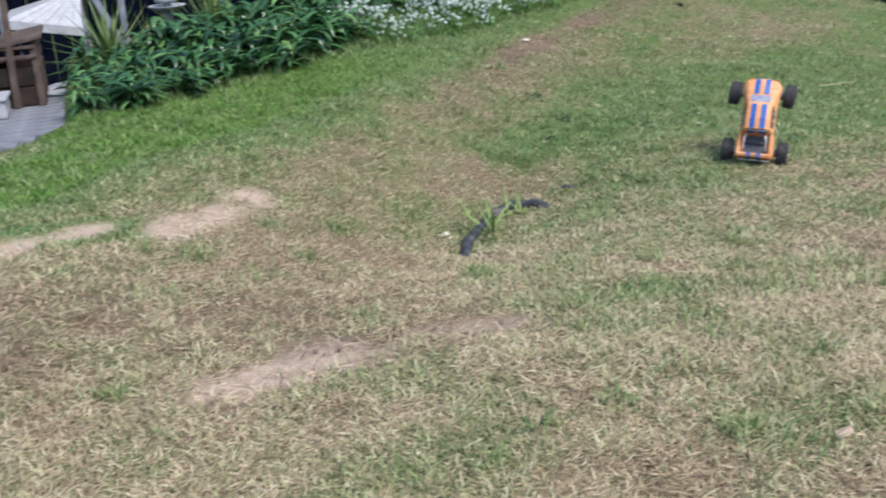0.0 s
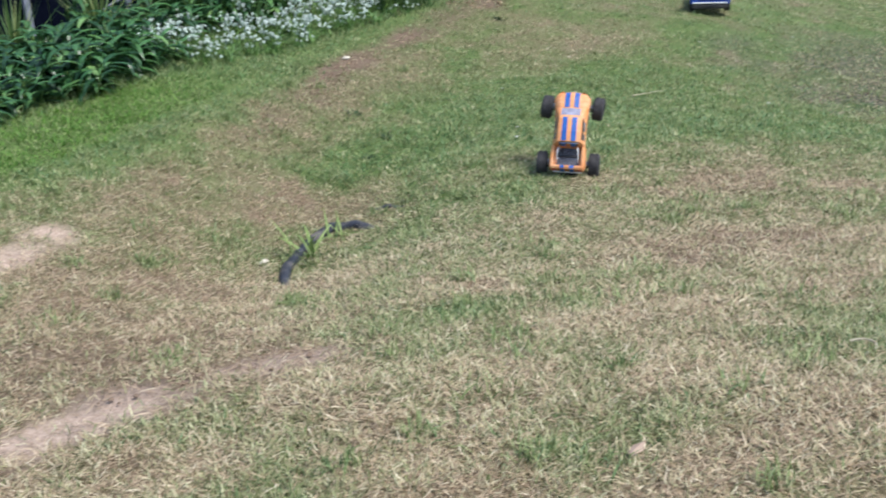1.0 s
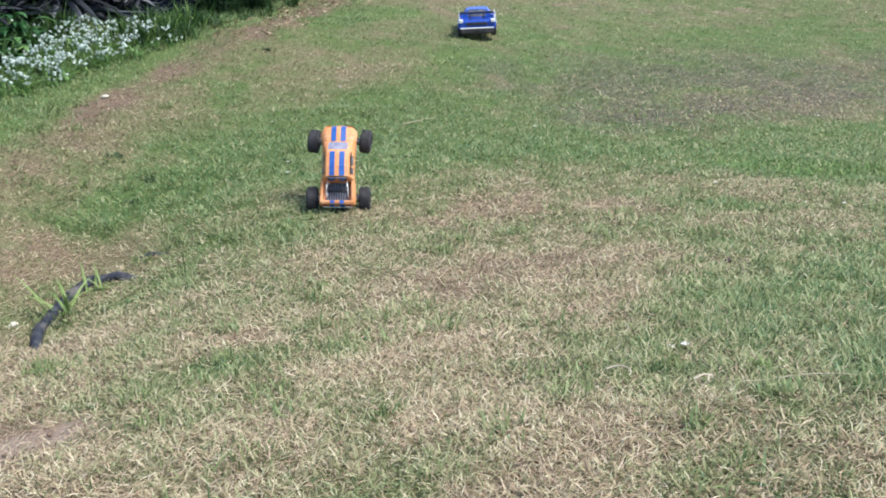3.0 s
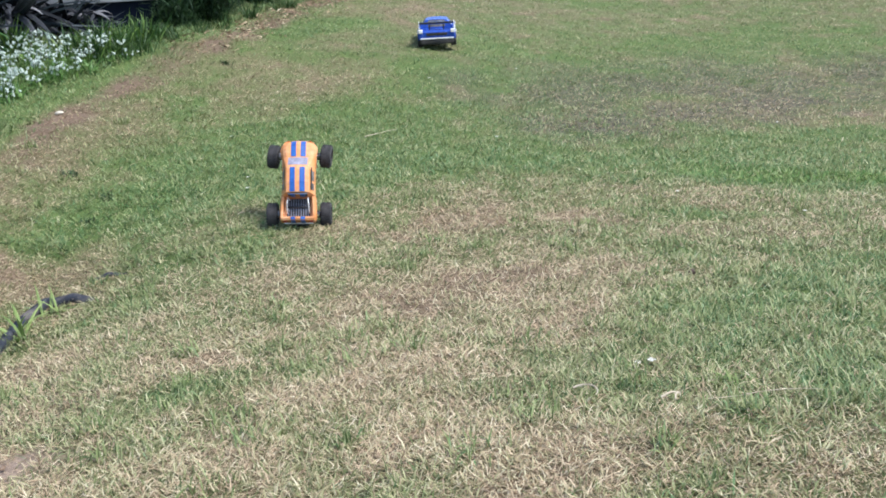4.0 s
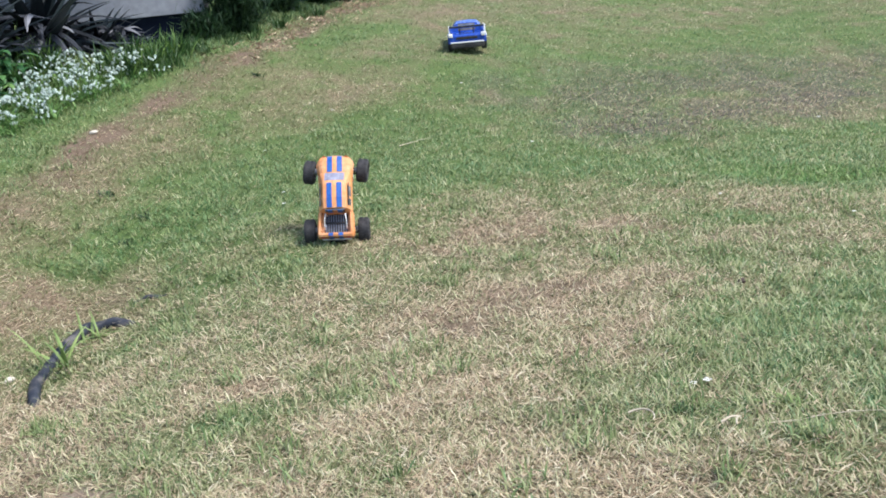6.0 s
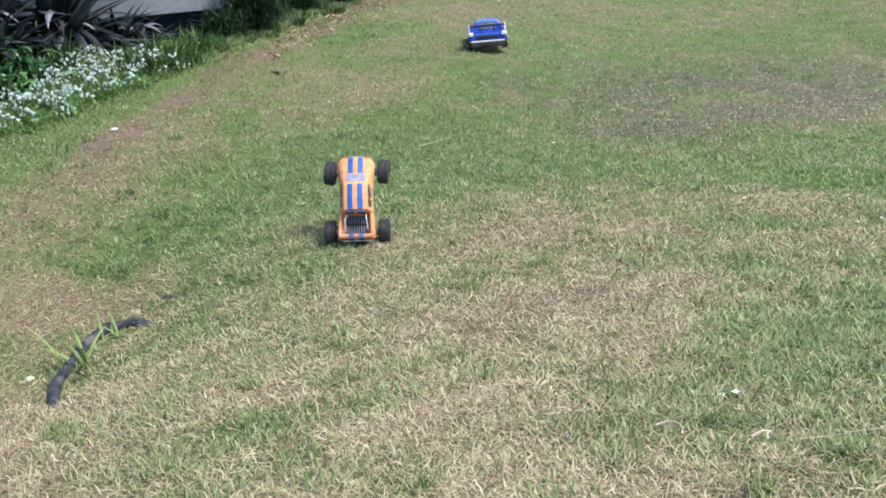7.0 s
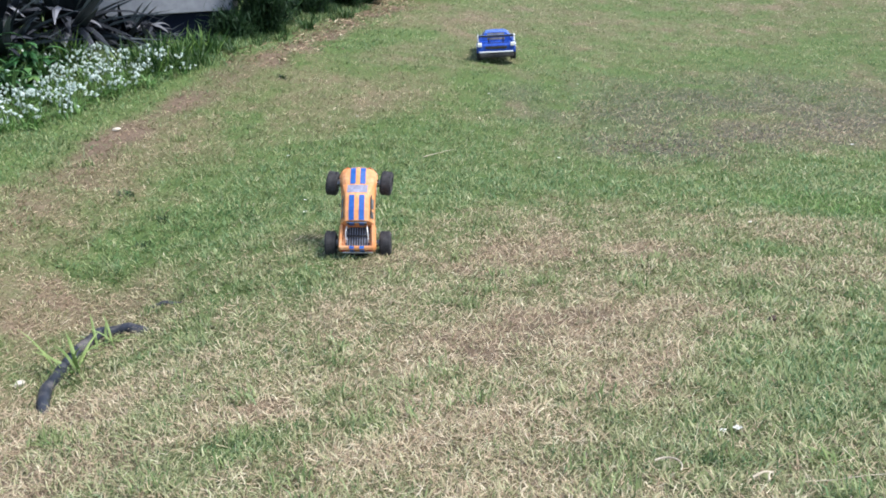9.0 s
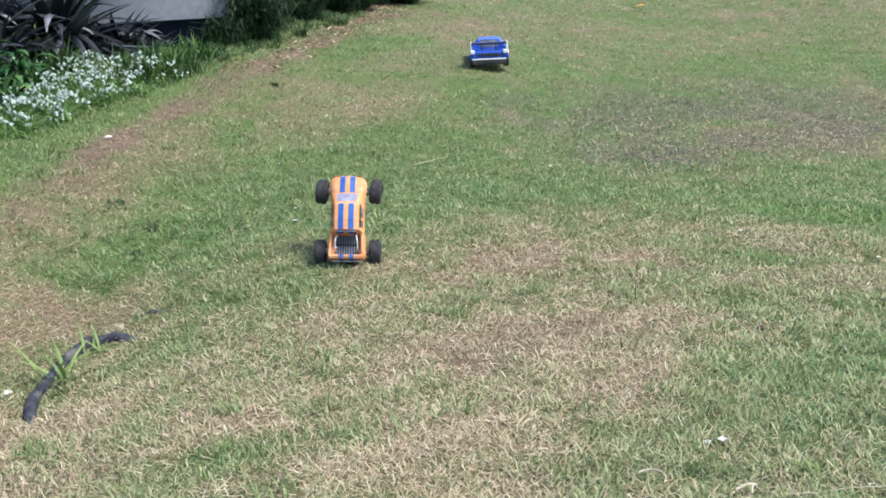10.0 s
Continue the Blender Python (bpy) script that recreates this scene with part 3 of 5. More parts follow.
REDWOOD = worn("reddish_board", (0.06, 0.03, 0.02), (0.11, 0.06, 0.042), 12.0, 0.85, bump=0.4)
WHITE = worn("white_painted_metal", (0.32, 0.32, 0.34), (0.39, 0.39, 0.415), 5.0, 0.45, bump=0.03)
STONE = worn("pale_stone", (0.20, 0.21, 0.245), (0.31, 0.32, 0.35), 16.0, 0.9, bump=0.5)

# rendered house wall on a dark plinth, with the corner hidden in the shrubs
bm = bmesh.new()
box(bm, -3.47, 9.0, 2.12, 4.2, 0.24, 3.0, bevel=0.006)
wall = tagged(mesh_object("wall_north", bm, PALE), "pale grey rendered house wall above a dark plinth", "wall", kind="structure")
bm = bmesh.new()
box(bm, -3.47, 9.02, 0.30, 4.16, 0.2, 0.64, bevel=0.004)
tagged(mesh_object("trim", bm, NAVY), "dark navy plinth under the house wall", "plinth", kind="structure")

# eave above the view, added to keep sun and sky off wall and flax
bm = bmesh.new()
box(bm, -3.5, 8.55, 2.62, 4.6, 1.25, 0.08, bevel=0.01)
box(bm, -3.5, 7.94, 2.58, 4.6, 0.03, 0.2, bevel=0.006)
tagged(mesh_object("roof", bm, PALE), "pale boxed eave, unseen, added to shade the house wall", "eave", kind="structure")


def fence():
    """Vertical boards between grey posts, from the deck to the house; their near-black colour carries the shade there.
    """
    a, b = Vector((-7.2, 4.35, 0.0)), Vector((-3.75, 8.82, 0.0))
    d = (b - a).normalized()
    turn = math.atan2(d.y, d.x)
    f = tagged(new("fence"), "vertical board fence, shade put into its dark colour, grey posts", "fence")
    n = int((b - a).length / 0.145)
    for k in range(n):
        p = a + d * (k + 0.5) * 0.145
        bm = bmesh.new()
        box(bm, 0, 0, 0.9, 0.136, 0.018, 1.9, pose(p.x, p.y, gz(p.x, p.y) - 0.05, 0, 0, math.degrees(turn)), 0.003)
        part("board", bm, DARKBOARD, f)
    for s in (0.35, 1.45, 2.4, 3.3, 4.15, 5.0):
        p = a + d * s + Vector((d.y, -d.x, 0)) * 0.07
        bm = bmesh.new()
        box(bm, 0, 0, 0.9, 0.05, 0.05, 1.95, pose(p.x, p.y, gz(p.x, p.y) - 0.08, 0, 0, math.degrees(turn)), 0.006)
        part("post", bm, GREYWOOD, f, "weathered grey post")
    for s, tilt in ((3.42, 24),):
        p = a + d * s + Vector((d.y, -d.x, 0)) * 0.16
        bm = bmesh.new()
        box(bm, 0, 0, 0.5, 0.05, 0.03, 1.15, pose(p.x, p.y, gz(p.x, p.y) - 0.05, 0, 0, math.degrees(turn)) @ pose(0, 0, 0, 0, -tilt, 0), 0.004)
        part("brace", bm, GREYWOOD, f, "grey leaning brace")
    return f


fence()


def deck():
    """A low deck of silvered boards that leads away from the lawn, its near ends cut along the grass."""
    d = tagged(new("deck"), "weathered silver-grey timber deck beside the lawn", "deck", kind="structure")
    u, v = Vector((0.81, 0.586, 0)), Vector((-0.586, 0.81, 0))
    for k in range(-12, 13):
        at = 0.098 * k
        end = Vector((-3.37, 3.96, 0)) + v * at
        if at < 0:
            end -= u * max(0, (end.x + 3.42) / 0.81)
        bm = bmesh.new()
        box(bm, -0.85, 0, -0.016, 1.7, 0.09, 0.032, bevel=0.004)
        ob = part("deck_board", bm, DECKWOOD, d)
        ob.matrix_local = pose(end.x, end.y, 0.135 + 0.0015 * math.sin(k * 1.7), 0, 0, 35.9)
    for s in (-0.3, -1.0, -1.6):
        bm = bmesh.new()
        box(bm, 0, -0.2, -0.09, 0.05, 1.9, 0.11)
        ob = part("joist", bm, BROWNWOOD, d)
        ob.matrix_local = pose(-3.37, 3.96, 0.135, 0, 0, 35.9) @ pose(s, 0, 0)
    return d


deck()


def planter():
    """A raised box of brown sleepers with posts, rails and a lid."""
    p = tagged(new("timber_planter"), "brown weathered timber planter box on the deck", "planter")
    base = pose(-3.90, 4.48, 0.135, 0, 0, 38)
    for z, h in ((0.055, 0.10), (0.165, 0.10), (0.26, 0.025)):
        for y in (0.0, 0.40):
            bm = bmesh.new()
            box(bm, -0.55, y, z, 1.1, 0.03, h, base, 0.005)
            part("plank", bm, DIMWOOD if h > 0.05 else BROWNWOOD, p)
        bm = bmesh.new()
        box(bm, -0.012, 0.2, z, 0.03, 0.37, h, base, 0.005)
        part("plank", bm, BROWNWOOD, p)
    for x in (-1.1, -0.6, -0.145, -0.02):
        for y in (-0.012, 0.412):
            bm = bmesh.new()
            box(bm, x, y, 0.165, 0.036, 0.036, 0.33, base, 0.004)
            part("post", bm, BROWNWOOD, p)
    bm = bmesh.new()
    box(bm, -0.08, 0.016, 0.14, 0.088, 0.012, 0.24, base, 0.002)
    part("end_panel", bm, REDWOOD, p, "reddish brown board panel")
    for z in (0.272, 0.322):
        bm = bmesh.new()
        box(bm, -0.56, -0.036, z, 1.1, 0.012, 0.018, base, 0.003)
        part("rail", bm, BROWNWOOD, p)
    bm = bmesh.new()
    box(bm, -0.5, 0.2, 0.0, 1.0, 0.50, 0.022, base @ pose(0.03, 0, 0.372, 0, -9, 0), 0.005)
    part("lid", bm, BROWNWOOD, p, "pale brown sloping timber lid")
    bm = bmesh.new()
    box(bm, -0.012, 0.2, 0.30, 0.02, 0.40, 0.10, base, 0.004)
    part("gable_board", bm, BROWNWOOD, p)
    return p


planter()

bm = bmesh.new()
box(bm, 0, 0, 0.65, 0.034, 0.034, 1.3, pose(-4.0, 4.36, 0.137, 0, 3, 36), 0.005)
tagged(mesh_object("deck_post", bm, BROWNWOOD), "slim brown timber post standing on the deck", "post")

bm = bmesh.new()
box(bm, 0, 0, 0.05, 0.30, 0.2, 0.10, pose(-4.03, 4.11, 0.137, 0, 0, 36), 0.014)
box(bm, 0, 0, 0.103, 0.32, 0.22, 0.02, pose(-4.03, 4.11, 0.137, 0, 0, 36), 0.007)
tagged(mesh_object("storage_tub", bm, WHITE), "white plastic lidded tub standing on the deck", "tub")


def canopy():
    """A small white pyramid canopy with ribs and a hanging valance, on slim legs."""
    c = tagged(new("canopy"), "white ribbed pyramid canopy with a straight valance", "canopy")
    corners = [Vector((-4.69, 5.15, 0.50)), Vector((-4.34, 5.43, 0.415)), Vector((-4.93, 6.22, 0.355)), Vector((-5.3, 5.9, 0.47))]
    apex = Vector((-4.62, 5.81, 0.62))
    bm = bmesh.new()
    hi = [bm.verts.new(p) for p in corners + [apex]]
    lo = [bm.verts.new(p - Vector((0, 0, 0.010))) for p in corners + [apex]]
    for k in range(4):
        bm.faces.new((hi[k], hi[(k + 1) % 4], hi[4]))
        bm.faces.new((lo[(k + 1) % 4], lo[k], lo[4]))
        bm.faces.new((lo[k], lo[(k + 1) % 4], hi[(k + 1) % 4], hi[k]))
    part("cover", bm, WHITE, c)
    for k in range(5):
        a = corners[0].lerp(corners[1], (k + 1) / 6)
        bm = bmesh.new()
        rod(bm, a + Vector((0, 0, 0.002)), a.lerp(apex, 0.94) + Vector((0, 0, 0.002)), 0.004, 0.003, 6)
        part("rib", bm, WHITE, c)
    for a, b in zip(corners, corners[1:] + corners[:1]):
        d = (b - a).normalized()
        out = Vector((d.y, -d.x, 0)).normalized() * 0.005
        drop = Vector((0, 0, -0.055))
        bm = bmesh.new()
        ring = [bm.verts.new(p) for p in (a + out, b + out, b + out + drop, a + out + drop, a - out, b - out, b - out + drop, a - out + drop)]
        for f in ((0, 3, 2, 1), (4, 5, 6, 7), (0, 1, 5, 4), (3, 7, 6, 2), (0, 4, 7, 3), (1, 2, 6, 5)):
            bm.faces.new([ring[k] for k in f])
        part("valance", bm, WHITE, c)
    for p in corners:
        q = p.lerp(apex, 0.04)
        bm = bmesh.new()
        rod(bm, (q.x, q.y, gz(q.x, q.y) - 0.02), (q.x, q.y, p.z - 0.01), 0.009)
        part("leg", bm, GREYWOOD, c)
    return c


canopy()


def bird_bath(x, y, top):
    b = tagged(new("bird_bath"), "pale grey tiered bird bath with a shallow round bowl", "bird bath")
    g = gz(x, y)
    bm = bmesh.new()
    lathe(bm, [(0.0, 0.02), (0.1, 0.025), (0.125, 0.045), (0.128, 0.05), (0.12, 0.052), (0.105, 0.038), (0.0, 0.03)], 28, pose(x, y, top - 0.05))
    part("bowl", bm, STONE, b, smooth=True)
    bm = bmesh.new()
    lathe(bm, [(0.0, 0.0), (0.07, 0.0), (0.07, 0.03), (0.035, 0.06), (0.028, (top - g) * 0.5), (0.036, top - g - 0.035), (0.05, top - g - 0.027), (0.0, top - g - 0.027)], 20, pose(x, y, g - 0.01))
    part("pedestal", bm, STONE, b, smooth=True)
    bm = bmesh.new()
    lathe(bm, [(0.0, -0.03), (0.03, -0.03), (0.032, 0.018), (0.075, 0.024), (0.078, 0.05), (0.07, 0.054), (0.0, 0.046)], 24, pose(x, y, top))
    part("upper_tier", bm, STONE, b, smooth=True)
    bm = bmesh.new()
    lathe(bm, [(0.0, 0.04), (0.022, 0.04), (0.019, 0.3), (0.024, 0.31), (0.0, 0.32)], 16, pose(x, y, top))
    part("column", bm, STONE, b, smooth=True)
    return b


bird_bath(-4.1, 6.03, 0.475)


def stone(name, x, y, sx, sy, sz, seed, label, category, mat, sink=0.3, turn=0.0, base=None):
    """A worn stone, uneven all round, bedded into the ground."""
    bm = bmesh.new()
    bmesh.ops.create_icosphere(bm, subdivisions=3, radius=1.0)
    for v in bm.verts:
        k = 1 + 0.22 * (noise.noise(v.co * 1.3 + Vector((seed, seed * 2.1, 0))))
        v.co = Vector((v.co.x * sx * k, v.co.y * sy * k, v.co.z * sz * k))
    bmesh.ops.transform(bm, matrix=pose(x, y, (gz(x, y) if base is None else base) + sz * (1 - 2 * sink), 0, 0, turn), verts=bm.verts)
    return tagged(mesh_object(name, bm, mat, smooth=True), label, category)


for k, (sx_, sy_, px_, py_) in enumerate(((0.10, 0.06, -4.02, 4.72), (0.11, 0.07, -4.2, 4.78), (0.08, 0.05, -4.16, 4.9))):
    tagged(stone("edging_stone", px_, py_, sx_, sy_, 0.016, 3 + k, "pale grey flat stone edging the planted bed", "stone", STONE, 0.1, 30 * k + 30, 0.135), group="edging stones")

# ---------------------------------------------------------------- planted bed
LILY = leafy("lily_leaf", ((0.0, (0.010, 0.038, 0.014)), (0.45, (0.026, 0.088, 0.028)), (0.8, (0.072, 0.175, 0.055)), (1.0, (0.17, 0.29, 0.10))), 0.34, 0.13, 0.5)
STRAP = leafy("strap_leaf", ((0.0, (0.018, 0.055, 0.016)), (0.5, (0.048, 0.118, 0.030)), (1.0, (0.17, 0.27, 0.065))), 0.45, 0.3, 0.4)
SPIKE = leafy("spike_leaf", ((0.0, (0.04, 0.09, 0.025)), (0.5, (0.10, 0.17, 0.05)), (1.0, (0.27, 0.31, 0.11))), 0.45, 0.2, 0.4, single=True)
FLAX = leafy("flax_leaf", ((0.0, (0.004, 0.007, 0.010)), (0.5, (0.009, 0.015, 0.019)), (0.85, (0.022, 0.032, 0.036)), (1.0, (0.070, 0.085, 0.092))), 0.40, 0.1, 0.4, single=True)
DEADLEAF = leafy("dead_leaf", ((0.0, (0.012, 0.014, 0.018)), (0.65, (0.036, 0.040, 0.050)), (1.0, (0.23, 0.235, 0.26))), 0.85, 0.1, 0.15, single=True)
PETAL = leafy("white_petal", ((0.0, (0.29, 0.38, 0.32)), (1.0, (0.57, 0.64, 0.60))), 0.6, 0.3, 0.2, 40)
STEM = leafy("green_stem", ((0.0, (0.05, 0.10, 0.025)), (1.0, (0.12, 0.19, 0.05))), 0.5, 0.1, 0.3)
BELLLEAF = leafy("bell_flower_leaf", ((0.0, (0.045, 0.12, 0.03)), (0.5, (0.12, 0.24, 0.065)), (1.0, (0.26, 0.39, 0.13))), 0.45, 0.3, 0.4)
WEED = leafy("weed_leaf", ((0.0, (0.02, 0.055, 0.015)), (0.5, (0.045, 0.105, 0.03)), (1.0, (0.11, 0.19, 0.06))), 0.5, 0.3, 0.35)
SHRUB = leafy("shrub_leaf", ((0.0, (0.007, 0.020, 0.010)), (0.6, (0.017, 0.046, 0.018)), (1.0, (0.045, 0.095, 0.034))), 0.5, 0.2, 0.3)


def lily(seed):
    """Leafy canes, each with lance leaves in two ranks that arch over."""
    rnd = random.Random(seed)
    top = new("leafy_lily")
    stems, leaves = bmesh.new(), bmesh.new()
    for _ in range(rnd.randint(6, 8)):
        h = rnd.uniform(0.12, 0.29)
        a, out = rnd.uniform(0, 6.28), rnd.uniform(0.03, 0.19)
        root = Vector((rnd.uniform(-0.08, 0.08), rnd.uniform(-0.08, 0.08), 0))
        tip = root + Vector((math.cos(a) * out, math.sin(a) * out, h))
        rod(stems, root - Vector((0, 0, 0.04)), tip, 0.006, 0.003, 6)
        turn = rnd.uniform(0, 6.28)
        for k in range(rnd.randint(6, 8)):
            f = 0.10 + 0.90 * k / 7
            p = root.lerp(tip, min(1, f))
            leaf(leaves, p, turn + math.pi * (k % 2) + rnd.uniform(-0.5, 0.5), rnd.uniform(0.35, 1.0), rnd.uniform(0.20, 0.31), rnd.uniform(0.044, 0.066), rnd.uniform(1.3, 2.4), 6, 0.25)
    part("stem", stems, STEM, top, kind="stuff")
    part("leaves", leaves, LILY, top, kind="stuff")
    return tagged(top, "leafy green lily clump with glossy lance-shaped leaves", "plant", "lily clumps in the bed")


def strap_clump(seed, lo=0.2, hi=0.36, width=0.02, count=16, name="strap_plant", label="light green strap-leaved clump in the bed", group="strap-leaved clumps", mat=None):
    rnd = random.Random(seed)
    top = new(name)
    leaves = bmesh.new()
    for _ in range(count):
        leaf(leaves, (rnd.uniform(-0.05, 0.05), rnd.uniform(-0.05, 0.05), -0.02), rnd.uniform(0, 6.28), rnd.uniform(1.0, 1.5), rnd.uniform(lo, hi), width * rnd.uniform(0.7, 1.2), rnd.uniform(0.3, 1.3), 6, 0.3, 0.3)
    part("leaves", leaves, mat or STRAP, top, kind="stuff")
    return tagged(top, label, "plant", group)


def flower_clump(seed):
    """Narrow arching leaves and thin stalks with drooping white bells."""
    rnd = random.Random(seed)
    top = new("white_flower_clump")
    leaves, stems, bells = bmesh.new(), bmesh.new(), bmesh.new()
    for _ in range(26):
        leaf(leaves, (rnd.uniform(-0.05, 0.05), rnd.uniform(-0.05, 0.05), -0.01), rnd.uniform(0, 6.28), rnd.uniform(0.8, 1.4), rnd.uniform(0.08, 0.17), rnd.uniform(0.009, 0.014), rnd.uniform(0.8, 1.9), 5, 0.3, 0.3)
    for _ in range(5):
        a, o, h = rnd.uniform(0, 6.28), rnd.uniform(0.0, 0.1), rnd.uniform(0.06, 0.17)
        tip = Vector((math.cos(a) * o, math.sin(a) * o, h))
        rod(stems, (tip.x * 0.3, tip.y * 0.3, -0.02), tip, 0.0022, 0.0016, 5)
        for _ in range(rnd.randint(2, 4)):
            b, s = rnd.uniform(0, 6.28), rnd.uniform(0.010, 0.026)
            size = rnd.uniform(0.75, 1.25)
            c = tip + Vector((math.cos(b) * s, math.sin(b) * s, rnd.uniform(-0.022, 0.006)))
            down = Vector((math.cos(b) * 0.8, math.sin(b) * 0.8, -1)).normalized()
            q = down.to_track_quat("Z", "Y")
            root = bells.verts.new(c - down * 0.006)
            ring = [bells.verts.new(c + down * 0.004 * size + q @ Vector((0.006 * size * math.cos(k * 1.047), 0.006 * size * math.sin(k * 1.047), 0))) for k in range(6)]
            lip = [bells.verts.new(c + down * 0.015 * size + q @ Vector(((0.012 if k % 2 else 0.007) * size * math.cos(k * 1.047), (0.012 if k % 2 else 0.007) * size * math.sin(k * 1.047), 0))) for k in range(6)]
            for k in range(6):
                bells.faces.new((root, ring[k], ring[(k + 1) % 6]))
                bells.faces.new((ring[k], lip[k], lip[(k + 1) % 6], ring[(k + 1) % 6]))
    part("leaves", leaves, BELLLEAF, top, kind="stuff")
    part("stalk", stems, STEM, top, kind="stuff")
    part("flower", bells, PETAL, top, "small white bell flowers", kind="stuff")
    return tagged(top, "clump of small white bell flowers on green stalks", "flowers", "white flowers in the bed")


def spiky(x, y, count, length, width, mat, name, label, lo=0.25, hi=1.45, dead=0, droop=0.35, stem=0.0):
    """A rosette of stiff sword leaves, with dead ones hanging below."""
    rnd = random.Random(int(abs(x * 100 + y * 10)))
    top = tagged(new(name), label, "plant")
    for k in range(count):
        rise = lo + (hi - lo) * k / count
        leaves = bmesh.new()
        leaf(leaves, (x, y, gz(x, y) + 0.05 + stem + 0.1 * k / count * length), k * 2.4 + rnd.uniform(-0.3, 0.3), rise, length * rnd.uniform(0.75, 1.1), width * rnd.uniform(0.8, 1.15), rnd.uniform(0, droop), 6, 0.35, 0.3)
        part("leaf", leaves, mat, top)
    bm = bmesh.new()
    rod(bm, (x, y, gz(x, y) - 0.05), (x, y, gz(x, y) + 0.03 + stem), min(0.03, width * 0.5), min(0.02, width * 0.3))
    part("trunk", bm, DEADLEAF, top)
    if dead:
        for k in range(dead):
            bm = bmesh.new()
            leaf(bm, (x, y, gz(x, y) + rnd.uniform(0.05, 0.25)), rnd.uniform(0, 6.28), rnd.uniform(-0.1, 0.5), length * rnd.uniform(0.5, 0.9), width * rnd.uniform(0.7, 1.0), rnd.uniform(0.8, 1.6), 6, 0.5, 0.3)
            part("dead_leaf", bm, DEADLEAF, top, "grey dried dead leaf")
    return top


def grassy_shrub(x, y, tall, wide, seed):
    """A dark bush: branching stems under a ragged crown of many small leaves."""
    rnd = random.Random(seed)
    top = tagged(new("shrub"), "dark green bushy shrub at the foot of the wall", "shrub")
    stems, crown = bmesh.new(), bmesh.new()
    g = gz(x, y)
    for _ in range(44):
        a, o = rnd.uniform(0, 6.28), rnd.uniform(0.1, 1) * wide / 2
        tip = Vector((x + math.cos(a) * o, y + math.sin(a) * o, g + tall * rnd.uniform(0.55, 1.0) * (1 - 0.4 * (2 * o / wide) ** 2)))
        rod(stems, (x + math.cos(a) * 0.04, y + math.sin(a) * 0.04, g - 0.03), tip, 0.009, 0.003, 6)
        for _ in range(85):
            f = rnd.uniform(0.1, 1.05)
            p = Vector((x, y, g)).lerp(tip, f) + Vector((rnd.gauss(0, 0.05), rnd.gauss(0, 0.05), rnd.gauss(0, 0.04)))
            p.z = max(p.z, g + 0.01)
            leaf(crown, p, rnd.uniform(0, 6.28), rnd.uniform(0.0, 1.4), rnd.uniform(0.06, 0.12), rnd.uniform(0.008, 0.015), rnd.uniform(0.2, 1.2), 3, 0.3)
    part("stem", stems, SHRUB, top, kind="stuff")
    part("crown", crown, SHRUB, top, kind="stuff")
    return top


def behind(run, depth):
    """A place so far along the bed's front edge and so deep behind it, in metres."""
    pts = [Vector(p) for p in BED_EDGE]
    for a, b in zip(pts, pts[1:]):
        d = b - a
        if run <= d.length or b is pts[-1]:
            d.normalize()
            p = a + d * run - Vector((d.y, -d.x)) * depth
            return p.x, p.y
        run -= d.length


def spread(masters, places, rnd, lo=0.85, hi=1.2):
    """Copies of the masters at places; each master itself takes one of the first ones."""
    for k, (px, py) in enumerate(places):
        m = pose(px, py, gz(px, py), rnd.uniform(-5, 5), rnd.uniform(-5, 5), rnd.uniform(0, 360)) @ Matrix.Scale(rnd.uniform(lo, hi), 4)
        if k < len(masters):
            masters[k].matrix_basis = m
        else:
            copy_thing(masters[k % len(masters)], Matrix.Identity(4)).matrix_basis = m


rnd = random.Random(5)
places = []
run = 0.2
while run < 3.4:
    for depth in (0.10, 0.30, 0.52, 0.76):
        if run > 1.95 and depth < 0.5:
            continue
        px_, py_ = behind(run + rnd.uniform(-0.08, 0.08), depth + rnd.uniform(-0.07, 0.07))
        if (px_ + 3.36) * 0.81 + (py_ - 3.96) * 0.586 > 0.09:
            places.append((px_, py_))
    run += 0.145
front = [p for p in places if p[1] < 5.0]
spread([lily(k) for k in range(6)], front, rnd, 0.5, 0.68)
spread([lily(10 + k) for k in range(6)], [p for p in places if p[1] >= 5.0], rnd, 0.66, 0.95)

places = []
run = 1.95
while run < 4.25:
    for depth in (0.0, 0.10, 0.21, 0.32, 0.43, 0.54):
        if run < 2.15 and depth < 0.15 or rnd.random() < 0.1 or (run > 3.9 and depth > 0.3):
            continue
        places.append(behind(run + rnd.uniform(-0.05, 0.05), depth + rnd.uniform(-0.05, 0.05)))
    run += 0.115
spread([flower_clump(k) for k in range(6)], places, rnd, 0.8, 1.15)

places = []
for _ in range(62):
    run = rnd.uniform(2.6, 4.7)
    lo_ = 0.5 if run < 3.9 else 0.06
    places.append(behind(run, rnd.uniform(lo_, lo_ + (0.4 if run < 3.9 else 0.22))))
spread([strap_clump(30 + k) for k in range(5)], places, rnd, 0.6, 0.95)
places = [(rnd.uniform(-2.85, -2.3), rnd.uniform(6.6, 7.2)) for _ in range(14)]
spread([strap_clump(40 + k, 0.26, 0.4, 0.045, 20, "broad_leaf_plant", "dark green broad strap-leaved clump below the flax", "broad strap-leaved clumps", WEED) for k in range(3)], places, rnd, 0.6, 0.85)
places = []
for _ in range(120):
    places.append(behind(rnd.uniform(4.15, 7.2), rnd.uniform(-0.08, 0.5)))
spread([strap_clump(60 + k, 0.1, 0.2, 0.012, 22, "weed_clump", "low green weedy grass clump along the bed", "weedy clumps", WEED) for k in range(3)], places, rnd, 0.6, 1.0)

